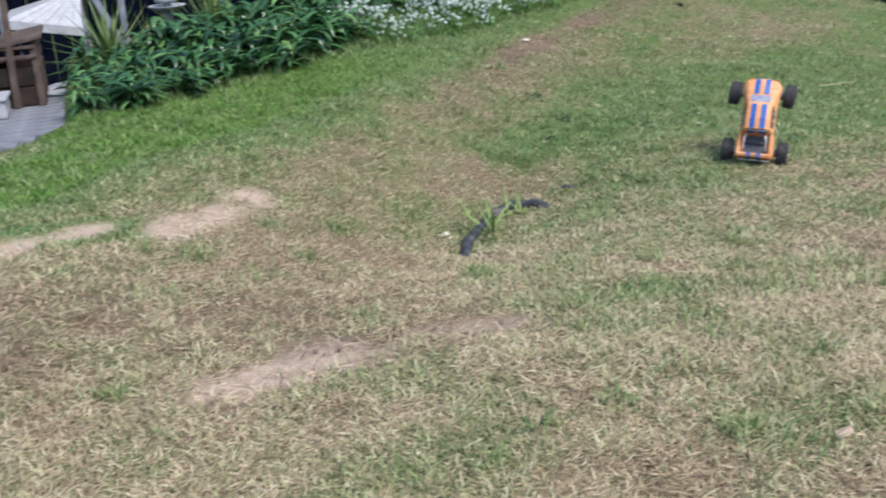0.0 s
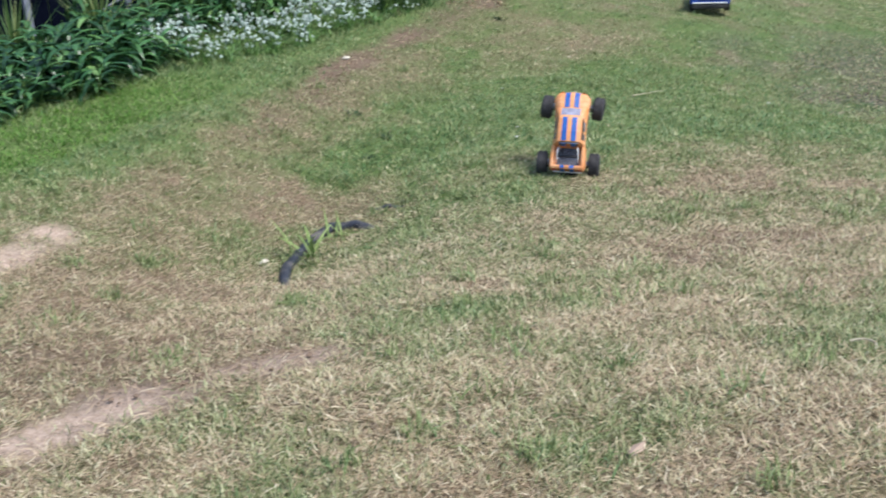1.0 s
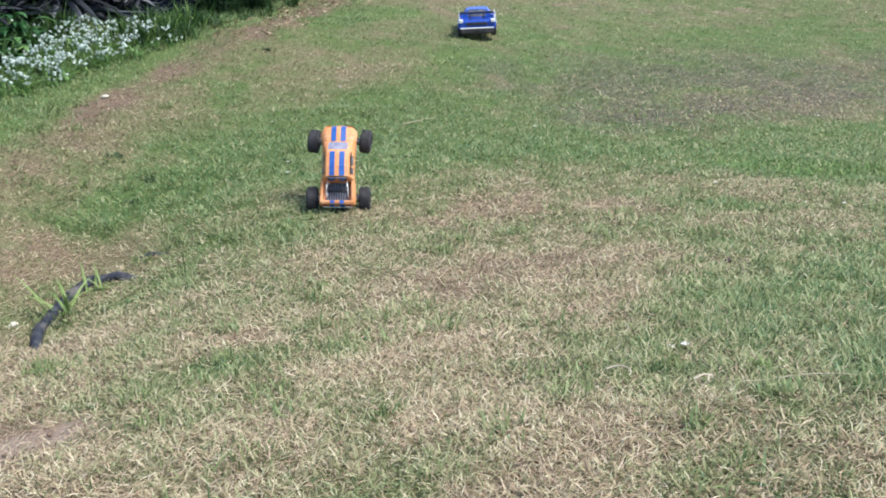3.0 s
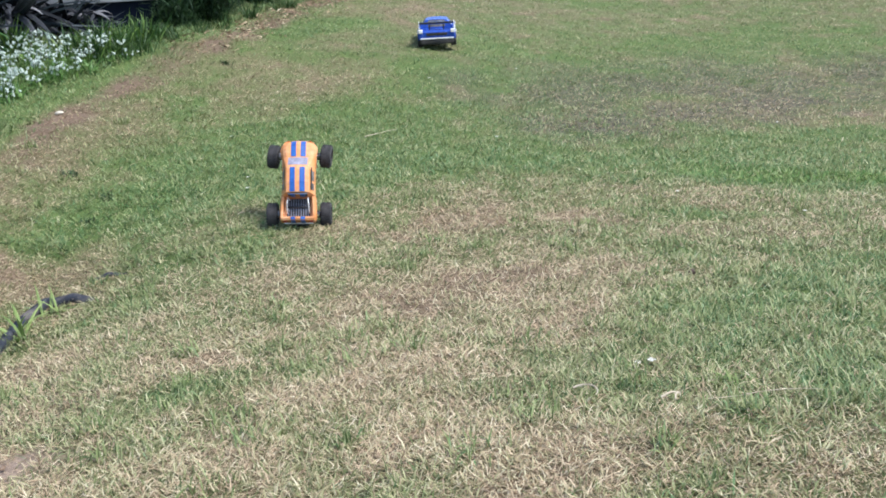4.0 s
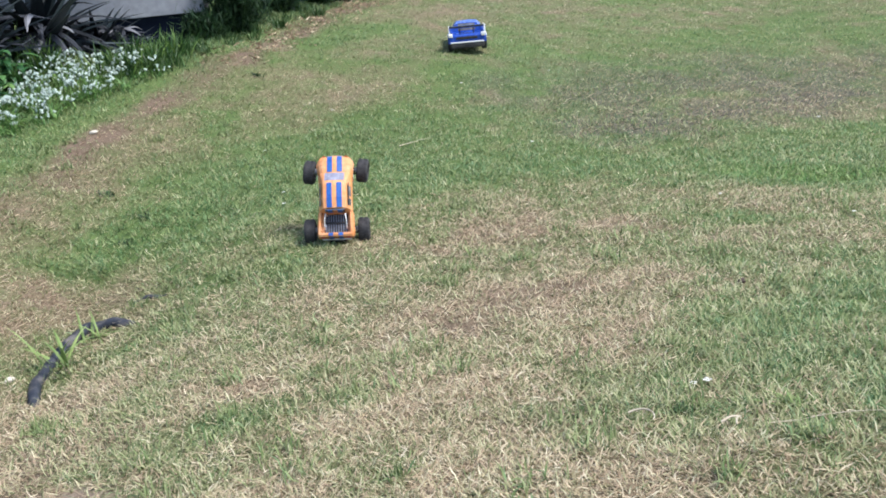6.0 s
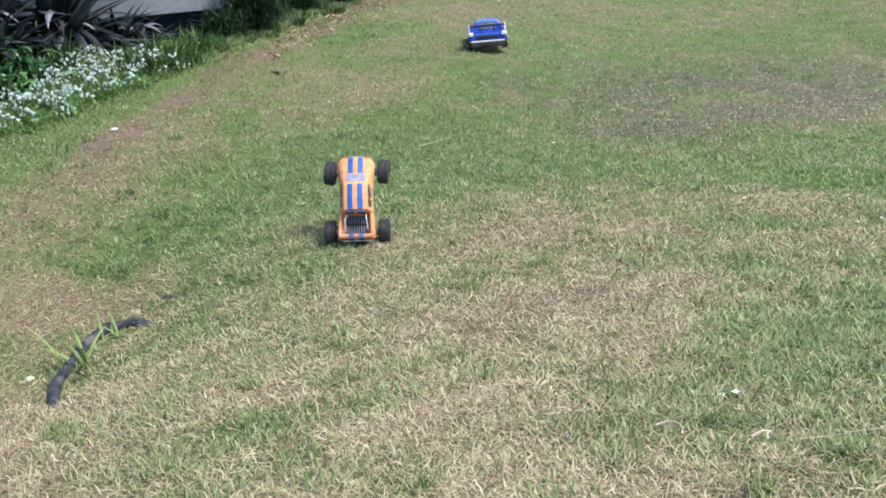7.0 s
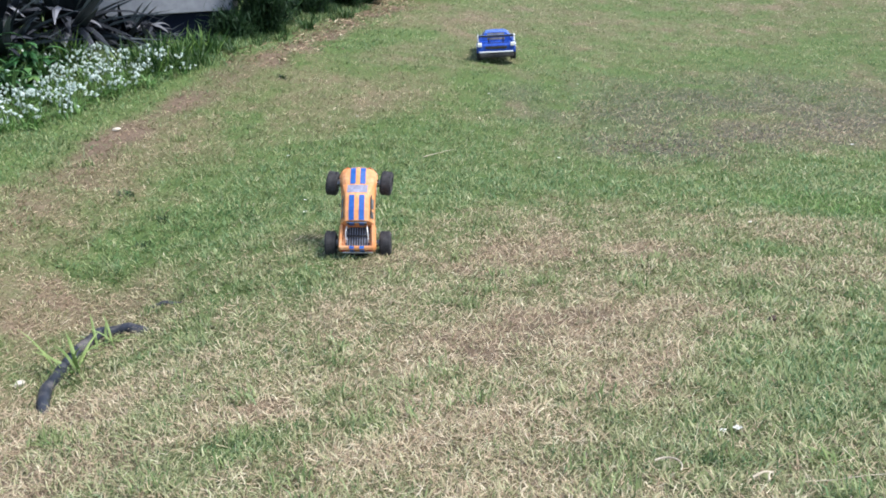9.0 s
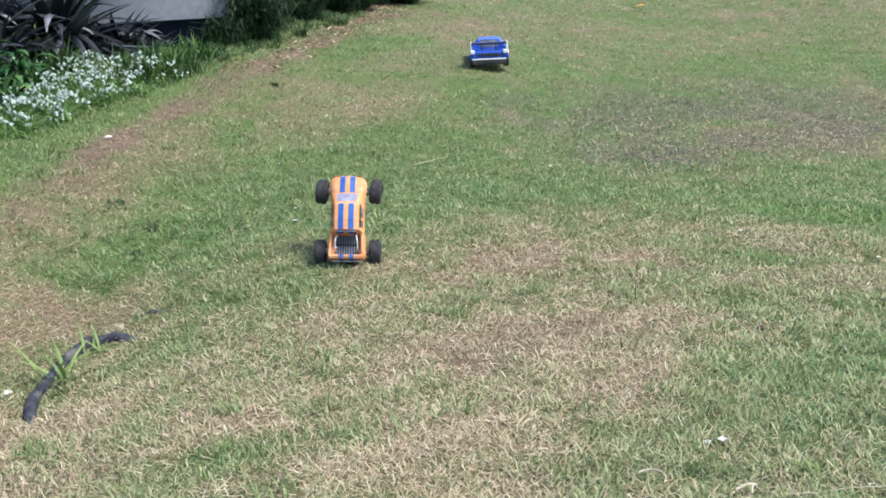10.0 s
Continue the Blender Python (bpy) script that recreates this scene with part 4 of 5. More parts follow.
spiky(-3.74, 4.88, 66, 0.42, 0.018, SPIKE, "yucca", "spiky yellow-green yucca rosette among the lilies", -0.2, 1.3, stem=-0.05)
spiky(-3.42, 5.5, 56, 0.46, 0.018, SPIKE, "yucca", "spiky yellow-green yucca rosette behind the lilies", 0.5, 1.5)
spiky(-3.12, 5.95, 44, 0.42, 0.016, SPIKE, "yucca", "spiky yellow-green yucca rosette before the dark fence", 0.6, 1.5)
spiky(-3.62, 5.15, 36, 0.34, 0.016, SPIKE, "yucca", "small spiky yucca rosette among the lilies", 0.5, 1.5)
spiky(-2.78, 7.5, 40, 0.74, 0.125, FLAX, "flax", "dark bronze flax with broad sword leaves and dead ones", 0.1, 1.45, 26, 0.6)
spiky(-3.15, 7.1, 36, 0.72, 0.12, FLAX, "flax", "dark bronze flax with broad sword leaves", 0.1, 1.45, 18, 0.6)
spiky(-2.42, 7.95, 44, 0.78, 0.10, FLAX, "flax", "dark flax with grey dead leaves by the plinth", 0.05, 1.3, 44, 0.9)
spiky(-2.12, 8.3, 34, 0.40, 0.07, FLAX, "flax", "low dark flax with grey dead leaves before the plinth", 0.0, 1.0, 20, 0.9)
spiky(-2.62, 7.25, 28, 0.45, 0.075, FLAX, "flax", "dark young flax behind the white flowers", 0.1, 1.3, 8, 0.6)
spiky(-3.0, 7.75, 30, 0.72, 0.12, FLAX, "flax", "dark bronze flax with arching sword leaves", 0.1, 1.3, 12, 0.7)
spiky(-3.2, 8.1, 34, 0.75, 0.12, FLAX, "flax", "dark flax with sword leaves beside the house wall", 0.1, 1.4, 14, 0.5)
spiky(-2.3, 7.9, 20, 0.34, 0.07, FLAX, "flax", "low dark flax with a heap of grey dead leaves", 0.0, 0.9, 34, 1.0)
spiky(-1.9, 8.32, 18, 0.30, 0.06, FLAX, "flax", "low dark flax with a heap of grey dead leaves", 0.0, 0.8, 30, 1.0)
grassy_shrub(-1.13, 8.92, 0.62, 0.62, 3)
grassy_shrub(-1.12, 9.35, 0.75, 0.8, 4)
grassy_shrub(-1.36, 8.72, 0.2, 0.4, 6)
grassy_shrub(-0.9, 10.1, 0.85, 1.0, 7)
grassy_shrub(-0.62, 10.9, 0.6, 0.9, 8)
grassy_shrub(-0.3, 11.9, 0.6, 1.0, 9)
grassy_shrub(-0.45, 11.35, 0.4, 0.7, 10)
grassy_shrub(0.05, 12.2, 0.45, 0.8, 11)

# ---------------------------------------------------------------- model trucks
ORANGE = worn("orange_lexan", (0.63, 0.25, 0.09), (0.68, 0.34, 0.165), 12.0, 0.25, bump=0.02, spec=0.45, dirt=(0.48, 0.34, 0.24), dirt_amount=0.2)
BLUE = worn("blue_stripe", (0.013, 0.072, 0.29), (0.024, 0.115, 0.38), 14.0, 0.32, bump=0.02, spec=0.5)
LILACGLASS = worn("lilac_window", (0.20, 0.20, 0.26), (0.33, 0.33, 0.40), 18.0, 0.25, bump=0.0, spec=0.6)
DARKGLASS = worn("smoked_window", (0.09, 0.09, 0.10), (0.16, 0.16, 0.17), 18.0, 0.25, bump=0.0, spec=0.6)
RUBBER = worn("tyre_rubber", (0.022, 0.022, 0.025), (0.050, 0.048, 0.050), 30.0, 0.85, bump=0.4, dirt=(0.085, 0.08, 0.08), dirt_amount=0.2)
BLACKPLASTIC = worn("black_plastic", (0.015, 0.015, 0.017), (0.035, 0.034, 0.036), 25.0, 0.55, bump=0.1, dirt=(0.12, 0.10, 0.08), dirt_amount=0.2)
ALLOY = worn("dusty_alloy", (0.36, 0.36, 0.38), (0.48, 0.47, 0.48), 16.0, 0.45, metal=0.6, bump=0.1, dirt=(0.25, 0.21, 0.17), dirt_amount=0.3)
CHROME = worn("bright_shock", (0.62, 0.62, 0.64), (0.70, 0.70, 0.72), 20.0, 0.25, metal=0.9, bump=0.0)
WHITEPLASTIC = worn("white_trim", (0.70, 0.69, 0.67), (0.80, 0.79, 0.78), 16.0, 0.45, bump=0.0, dirt=(0.42, 0.36, 0.30), dirt_amount=0.25)
TRUCKBLUE = worn("blue_lexan", (0.010, 0.045, 0.27), (0.018, 0.075, 0.40), 12.0, 0.25, bump=0.0, spec=0.5)
REDLENS = worn("red_lens", (0.35, 0.03, 0.02), (0.45, 0.05, 0.03), 20.0, 0.3, bump=0.0)

AXLE, RADIUS, TREAD, TRACK = 0.158, 0.061, 0.057, 0.137


class Shell:
    """A body shell lofted through half-sections, left and right alike; x forward, z up."""

    def __init__(self, sections, arches, sill):
        self.x = np.array([s[0] for s in sections])
        self.p = np.array([s[1] for s in sections], float)
        self.arches, self.sill = arches, sill

    def half(self, x):
        q = np.array([[np.interp(x, self.x, self.p[:, i, c]) for c in (0, 1)] for i in range(self.p.shape[1])])
        low = self.sill
        for ax, az, ar in self.arches:
            if abs(x - ax) < ar:
                low = max(low, az + math.sqrt(ar * ar - (x - ax) ** 2))
        q[0, 1] = low
        q[1, 1] = max(q[1, 1], low + 0.003)
        q[2, 1] = max(q[2, 1], q[1, 1] + 0.003)
        return q

    def stations(self, x0, x1, step=0.008):
        n = max(2, int((x1 - x0) / step) + 1)
        xs = set(np.linspace(x0, x1, n).round(5)) | {float(v) for v in self.x if x0 < v < x1}
        return sorted(xs)

    def hull(self):
        bm = bmesh.new()
        rows = []
        for x in self.stations(self.x[0], self.x[-1]):
            h = self.half(x)
            pts = [(x, y, z) for y, z in h] + [(x, -y, z) for y, z in h[-2::-1]]
            rows.append([bm.verts.new(p) for p in pts])
        for a, b in zip(rows, rows[1:]):
            for k in range(len(a) - 1):
                bm.faces.new((a[k], b[k], b[k + 1], a[k + 1]))
        bm.faces.new(rows[0])
        bm.faces.new(rows[-1][::-1])
        return bm

    def top(self, x, y):
        h = self.half(x)[2:][::-1]
        return float(np.interp(abs(y), h[:, 0], h[:, 1]))

    def top_patch(self, x0, x1, y0, y1, lift=0.002):
        """A thin cover that follows the upper side between two lines."""
        bm = bmesh.new()
        ys = np.linspace(y0, y1, 7)
        rows = [[bm.verts.new((x, y, self.top(x, y) + lift)) for y in ys] for x in self.stations(x0, x1)]
        for a, b in zip(rows, rows[1:]):
            for k in range(len(a) - 1):
                bm.faces.new((a[k], b[k], b[k + 1], a[k + 1]))
        return bm

    def side_patch(self, x0, x1, i, f0, f1, side, lift=0.002):
        """A thin cover on a side, between two fractions of the section's edge i to i+1."""
        bm = bmesh.new()
        rows = []
        for x in self.stations(x0, x1):
            h = self.half(x)
            d = h[i + 1] - h[i]
            out = np.array([d[1], -d[0]]) / (np.hypot(*d) + 1e-9) * lift
            rows.append([bm.verts.new((x, side * (h[i] + d * f + out)[0], (h[i] + d * f + out)[1])) for f in (f0, (f0 + f1) / 2, f1)])
        for a, b in zip(rows, rows[1:]):
            for k in range(2):
                bm.faces.new((a[k], b[k], b[k + 1], a[k + 1]))
        return bm


def wheel(parent, x, y, steer=0.0, rim_mat=None, radius=RADIUS, tread=TREAD):
    """Tyre with lugs, dished rim with spokes, and hub nut, turned about y."""
    side = 1 if y > 0 else -1
    m = pose(x, y, radius, 0, 0, steer) @ pose(0, 0, 0, -90 * side, 0, 0)
    r, w = radius, tread / 2
    bm = bmesh.new()
    lathe(bm, [(r * 0.56, -w * 0.8), (r * 0.60, -w), (r * 0.80, -w * 1.02), (r * 0.93, -w * 0.9), (r * 0.975, -w * 0.66), (r * 0.985, 0), (r * 0.975, w * 0.66), (r * 0.93, w * 0.9), (r * 0.80, w * 1.02), (r * 0.60, w), (r * 0.56, w * 0.8), (r * 0.56, -w * 0.8)], 36, m)
    for k in range(26):
        for s in (-1, 1):
            a = 2 * math.pi * (k + 0.25 * s) / 26
            box(bm, r * 0.985, 0, s * w * 0.45, r * 0.05, r * 0.12, w * 0.62, m @ Matrix.Rotation(a, 4, "Z"))
    tyre = part("tyre", bm, RUBBER, parent)
    bm = bmesh.new()
    lathe(bm, [(r * 0.57, -w * 0.8), (r * 0.57, w * 0.85), (r * 0.53, w * 0.88), (r * 0.49, w * 0.6), (r * 0.47, -w * 0.7)], 32, m)
    lathe(bm, [(0.0, w * 0.42), (r * 0.2, w * 0.42), (r * 0.24, w * 0.2), (r * 0.24, w * 0.0), (0.0, 0.0)], 20, m)
    for k in range(6):
        box(bm, r * 0.35, 0, w * 0.22, r * 0.30, r * 0.11, w * 0.3, m @ Matrix.Rotation(2 * math.pi * k / 6, 4, "Z"), 0.002)
    rim = part("rim", bm, rim_mat or BLACKPLASTIC, parent)
    bm = bmesh.new()
    bmesh.ops.create_cone(bm, cap_ends=True, segments=6, radius1=r * 0.11, radius2=r * 0.10, depth=w * 0.35, matrix=m @ Matrix.Translation((0, 0, w * 0.52)))
    nut = part("hub_nut", bm, ALLOY, parent)
    nut.parent = rim
    return tyre, rim


def running_gear(truck):
    """Chassis plate, gearboxes, arms, shafts, shocks, motor and bumpers."""
    bm = bmesh.new()
    outline = [(-0.115, 0.05), (-0.09, 0.062), (0.085, 0.062), (0.11, 0.045)]
    verts = [(x, y) for x, y in outline] + [(x, -y) for x, y in outline[::-1]]
    lo = [bm.verts.new((x, y, 0.052)) for x, y in verts]
    hi = [bm.verts.new((x, y * 1.06, 0.060)) for x, y in verts]
    bm.faces.new(lo[::-1])
    bm.faces.new(hi)
    for k in range(8):
        bm.faces.new((lo[k], lo[(k + 1) % 8], hi[(k + 1) % 8], hi[k]))
    part("chassis_plate", bm, ALLOY, truck, "grey dusty alloy chassis plate")
    for s in (-1, 1):
        bm = bmesh.new()
        box(bm, s * AXLE, 0, 0.068, 0.075, 0.05, 0.05, bevel=0.006)
        box(bm, s * (AXLE - 0.045), 0, 0.064, 0.06, 0.038, 0.03, bevel=0.005)
        part("gearbox", bm, BLACKPLASTIC, truck)
        bm = bmesh.new()
        box(bm, s * (AXLE - 0.02), 0, 0.115, 0.01, 0.11, 0.03, bevel=0.003)
        box(bm, s * (AXLE - 0.02), 0, 0.095, 0.01, 0.06, 0.03, bevel=0.003)
        part("shock_tower", bm, BLACKPLASTIC, truck)
        for side in (-1, 1):
            bm = bmesh.new()
            for dx in (-0.026, 0.026):
                rod(bm, (s * AXLE + dx, side * 0.024, 0.056), (s * AXLE + dx * 0.45, side * (TRACK - 0.028), 0.060), 0.0055, 0.0045, 8)
            rod(bm, (s * AXLE + 0.012, side * 0.055, 0.057), (s * AXLE - 0.012, side * 0.085, 0.058), 0.004, seg=8)
            part("suspension_arm", bm, BLACKPLASTIC, truck)
            bm = bmesh.new()
            rod(bm, (s * AXLE - s * 0.014, side * 0.03, 0.09), (s * AXLE, side * (TRACK - 0.03), 0.083), 0.0032, seg=8)
            part("camber_link", bm, ALLOY, truck)
            bm = bmesh.new()
            rod(bm, (s * AXLE, side * 0.02, 0.067), (s * AXLE, side * (TRACK - 0.01), 0.067), 0.0045, seg=8)
            box(bm, s * AXLE, side * (TRACK - 0.03), 0.067, 0.026, 0.018, 0.04, bevel=0.004)
            part("drive_shaft", bm, ALLOY, truck)
            bm = bmesh.new()
            top, low = Vector((s * (AXLE - 0.008), side * 0.05, 0.122)), Vector((s * (AXLE - 0.004), side * 0.092, 0.064))
            rod(bm, top, top.lerp(low, 0.6), 0.0085, seg=12)
            rod(bm, top.lerp(low, 0.55), low, 0.003, seg=8)
            shock = part("shock_absorber", bm, CHROME, truck, "bright silver shock absorber")
            bm = bmesh.new()
            pts = []
            for k in range(60):
                c = top.lerp(low, 0.15 + 0.75 * k / 59)
                a = k * 0.75
                pts.append(c + Vector((math.cos(a) * 0.0105, math.sin(a) * 0.0105, 0)))
            tube(bm, pts, 0.0014, 5)
            part("spring", bm, BLACKPLASTIC, truck).parent = shock
    bm = bmesh.new()
    rod(bm, (-0.1, 0, 0.072), (0.1, 0, 0.072), 0.005, seg=10)
    part("centre_shaft", bm, ALLOY, truck)
    bm = bmesh.new()
    rod(bm, (-0.09, 0.03, 0.083), (-0.02, 0.03, 0.083), 0.02, seg=20)
    part("motor", bm, BLUE, truck, "blue finned motor can")
    bm = bmesh.new()
    box(bm, 0.035, -0.03, 0.085, 0.12, 0.045, 0.045, bevel=0.005)
    part("battery", bm, BLACKPLASTIC, truck)
    bm = bmesh.new()
    box(bm, 0.215, 0, 0.062, 0.022, 0.12, 0.014, bevel=0.005)
    box(bm, 0.222, 0, 0.085, 0.012, 0.10, 0.012, bevel=0.005)
    rod(bm, (0.18, 0.03, 0.062), (0.22, 0.045, 0.085), 0.005)
    rod(bm, (0.18, -0.03, 0.062), (0.22, -0.045, 0.085), 0.005)
    part("front_bumper", bm, BLACKPLASTIC, truck)
    bm = bmesh.new()
    box(bm, -0.215, 0, 0.07, 0.014, 0.10, 0.03, bevel=0.005)
    rod(bm, (-0.18, 0.02, 0.06), (-0.212, 0.03, 0.07), 0.005)
    rod(bm, (-0.18, -0.02, 0.06), (-0.212, -0.03, 0.07), 0.005)
    part("rear_bumper", bm, BLACKPLASTIC, truck)


def rest_on_ground(thing, m):
    """Puts a thing at pose m, then lowers or lifts it until its lowest point meets the ground."""
    gap = 9.0
    for ob in thing.children_recursive:
        co = np.empty(3 * len(ob.data.vertices), np.float32)
        ob.data.vertices.foreach_get("co", co)
        w = co.reshape(-1, 3) @ np.array(m.to_3x3()).T + np.array(m.translation)
        gap = min(gap, float((w[:, 2] - height(w[:, 0], w[:, 1])).min()))
    thing.matrix_basis = Matrix.Translation((0, 0, -gap - 0.004)) @ m


def orange_truck():
    t = tagged(new("model_truck"), "orange model pickup truck with blue stripes rearing on its tail", "model truck")
    w = 0.092

    def rail(w, z, low):
        return [(w, 0.08), (w + 0.004, 0.122), (w, 0.146), (w - 0.005, z), (w - 0.016, z), (w - 0.02, low), (0.03, low), (0.0, low)]

    def hood(w, z):
        return [(w, 0.08), (w + 0.004, 0.118), (w - 0.001, 0.138), (w - 0.010, z - 0.013), (w - 0.026, z - 0.003), (0.036, z), (0.018, z + 0.002), (0.0, z + 0.003)]

    def cab(w, z):
        return [(w, 0.08), (w + 0.002, 0.122), (w - 0.001, 0.152), (0.062, z - 0.010), (0.055, z - 0.002), (0.040, z + 0.001), (0.018, z + 0.003), (0.0, z + 0.003)]

    shell = Shell(
        [
            (-0.214, rail(w - 0.006, 0.150, 0.150)),
            (-0.205, rail(w - 0.002, 0.157, 0.157)),
            (-0.196, rail(w, 0.157, 0.157)),
            (-0.1955, rail(w, 0.157, 0.116)),
            (-0.0905, rail(w - 0.004, 0.157, 0.116)),
            (-0.090, cab(w - 0.006, 0.160)),
            (-0.082, cab(w - 0.007, 0.208)),
            (-0.03, cab(w - 0.008, 0.216)),
            (0.045, cab(w - 0.008, 0.212)),
            (0.060, cab(w - 0.007, 0.206)),
            (0.118, hood(w - 0.006, 0.168)),
            (0.165, hood(w, 0.164)),
            (0.190, hood(w - 0.005, 0.159)),
            (0.208, hood(w - 0.018, 0.148)),
            (0.219, hood(w - 0.036, 0.130)),
        ],
        [(-AXLE, RADIUS, 0.070), (AXLE, RADIUS, 0.070)],
        0.080,
    )
    body = part("body", shell.hull(), ORANGE, t, "dusty orange pickup body", smooth=False)
    for y in (0.025, -0.025):
        for x0, x1 in ((0.121, 0.212), (-0.080, 0.050)):
            part("stripe", shell.top_patch(x0, x1, y - 0.013, y + 0.013), BLUE, t, "blue stripe").parent = body
        bm = bmesh.new()
        box(bm, -0.2155, y, 0.125, 0.002, 0.023, 0.046)
        part("stripe", bm, BLUE, t, "blue stripe").parent = body
        bm = bmesh.new()
        box(bm, -0.205, y, 0.159, 0.015, 0.023, 0.002)
        part("stripe", bm, BLUE, t, "blue stripe").parent = body
    for y in (0.025, -0.025):
        bm = bmesh.new()
        box(bm, -0.0925, y, 0.182, 0.002, 0.023, 0.046)
        part("stripe", bm, BLUE, t, "blue stripe").parent = body
    bm = bmesh.new()
    box(bm, -0.0925, 0, 0.178, 0.002, 0.022, 0.03)
    part("rear_panel", bm, ORANGE, t).parent = body
    for s in (-1, 1):
        bm = bmesh.new()
        box(bm, -0.01, s * 0.071, 0.203, 0.12, 0.005, 0.004, bevel=0.001)
        part("roof_gutter", bm, BLACKPLASTIC, t).parent = body
    part("windscreen", shell.top_patch(0.064, 0.114, -0.050, 0.050), LILACGLASS, t, "lilac-grey windscreen").parent = body
    bm = bmesh.new()
    box(bm, -0.0885, 0, 0.182, 0.006, 0.098, 0.042, bevel=0.001)
    part("rear_window", bm, DARKGLASS, t, "smoked rear window").parent = body
    for s in (-1, 1):
        for x0, x1 in ((-0.062, -0.028), (-0.014, 0.038)):
            part("side_window", shell.side_patch(x0, x1, 2, 0.2, 0.85, s), DARKGLASS, t, "smoked side window").parent = body
        for ax in (-AXLE, AXLE):
            bm = bmesh.new()
            rows = []
            for k in range(25):
                a = math.pi * ((0.34 + 0.60 * k / 24) if ax > 0 else (0.06 + 0.62 * k / 24))
                row = []
                for r_, y_ in ((0.069, -0.014), (0.069, -0.001), (0.0715, -0.001), (0.0715, -0.003)):
                    row.append(bm.verts.new((ax + r_ * math.cos(a), s * (w + y_), RADIUS + r_ * math.sin(a))))
                rows.append(row)
            for a_, b_ in zip(rows, rows[1:]):
                for k in range(3):
                    bm.faces.new((a_[k], b_[k], b_[k + 1], a_[k + 1]))
            part("arch_trim", bm, WHITEPLASTIC, t, "white wheel arch trim").parent = body
        bm = bmesh.new()
        box(bm, -0.2145, s * 0.066, 0.128, 0.004, 0.018, 0.03, bevel=0.001)
        part("tail_lamp", bm, REDLENS, t, "dull red tail lamp").parent = body
        bm = bmesh.new()
        box(bm, 0.02, s * (w + 0.001), 0.128, 0.012, 0.004, 0.004)
        part("door_handle", bm, BLACKPLASTIC, t).parent = body
    bm = bmesh.new()
    box(bm, -0.143, 0, 0.1175, 0.102, 0.118, 0.003)
    part("bed_liner", bm, BLACKPLASTIC, t, "dark ribbed bed liner").parent = body
    for k in range(9):
        bm = bmesh.new()
        box(bm, -0.143, -0.05 + 0.0125 * k, 0.121, 0.100, 0.005, 0.005, bevel=0.001)
        part("bed_rib", bm, GREYWOOD, t, "grey bed rib").parent = body
    for s in (-1, 1):
        bm = bmesh.new()
        tube(bm, [(-0.098, s * 0.045, 0.118), (-0.10, s * 0.05, 0.165), (-0.13, s * 0.054, 0.175), (-0.16, s * 0.056, 0.150), (-0.17, s * 0.057, 0.120)], 0.0028, 6)
        part("roll_bar", bm, WHITEPLASTIC, t, "thin pale roll bar").parent = body
    bm = bmesh.new()
    box(bm, -0.210, 0, 0.093, 0.016, 0.15, 0.012, bevel=0.004)
    part("tail_valance", bm, WHITEPLASTIC, t, "scuffed white lower tail edge").parent = body
    running_gear(t)
    for x, steer in ((AXLE, -8), (-AXLE, 0)):
        for s in (-1, 1):
            wheel(t, x, s * TRACK, steer)
    return t


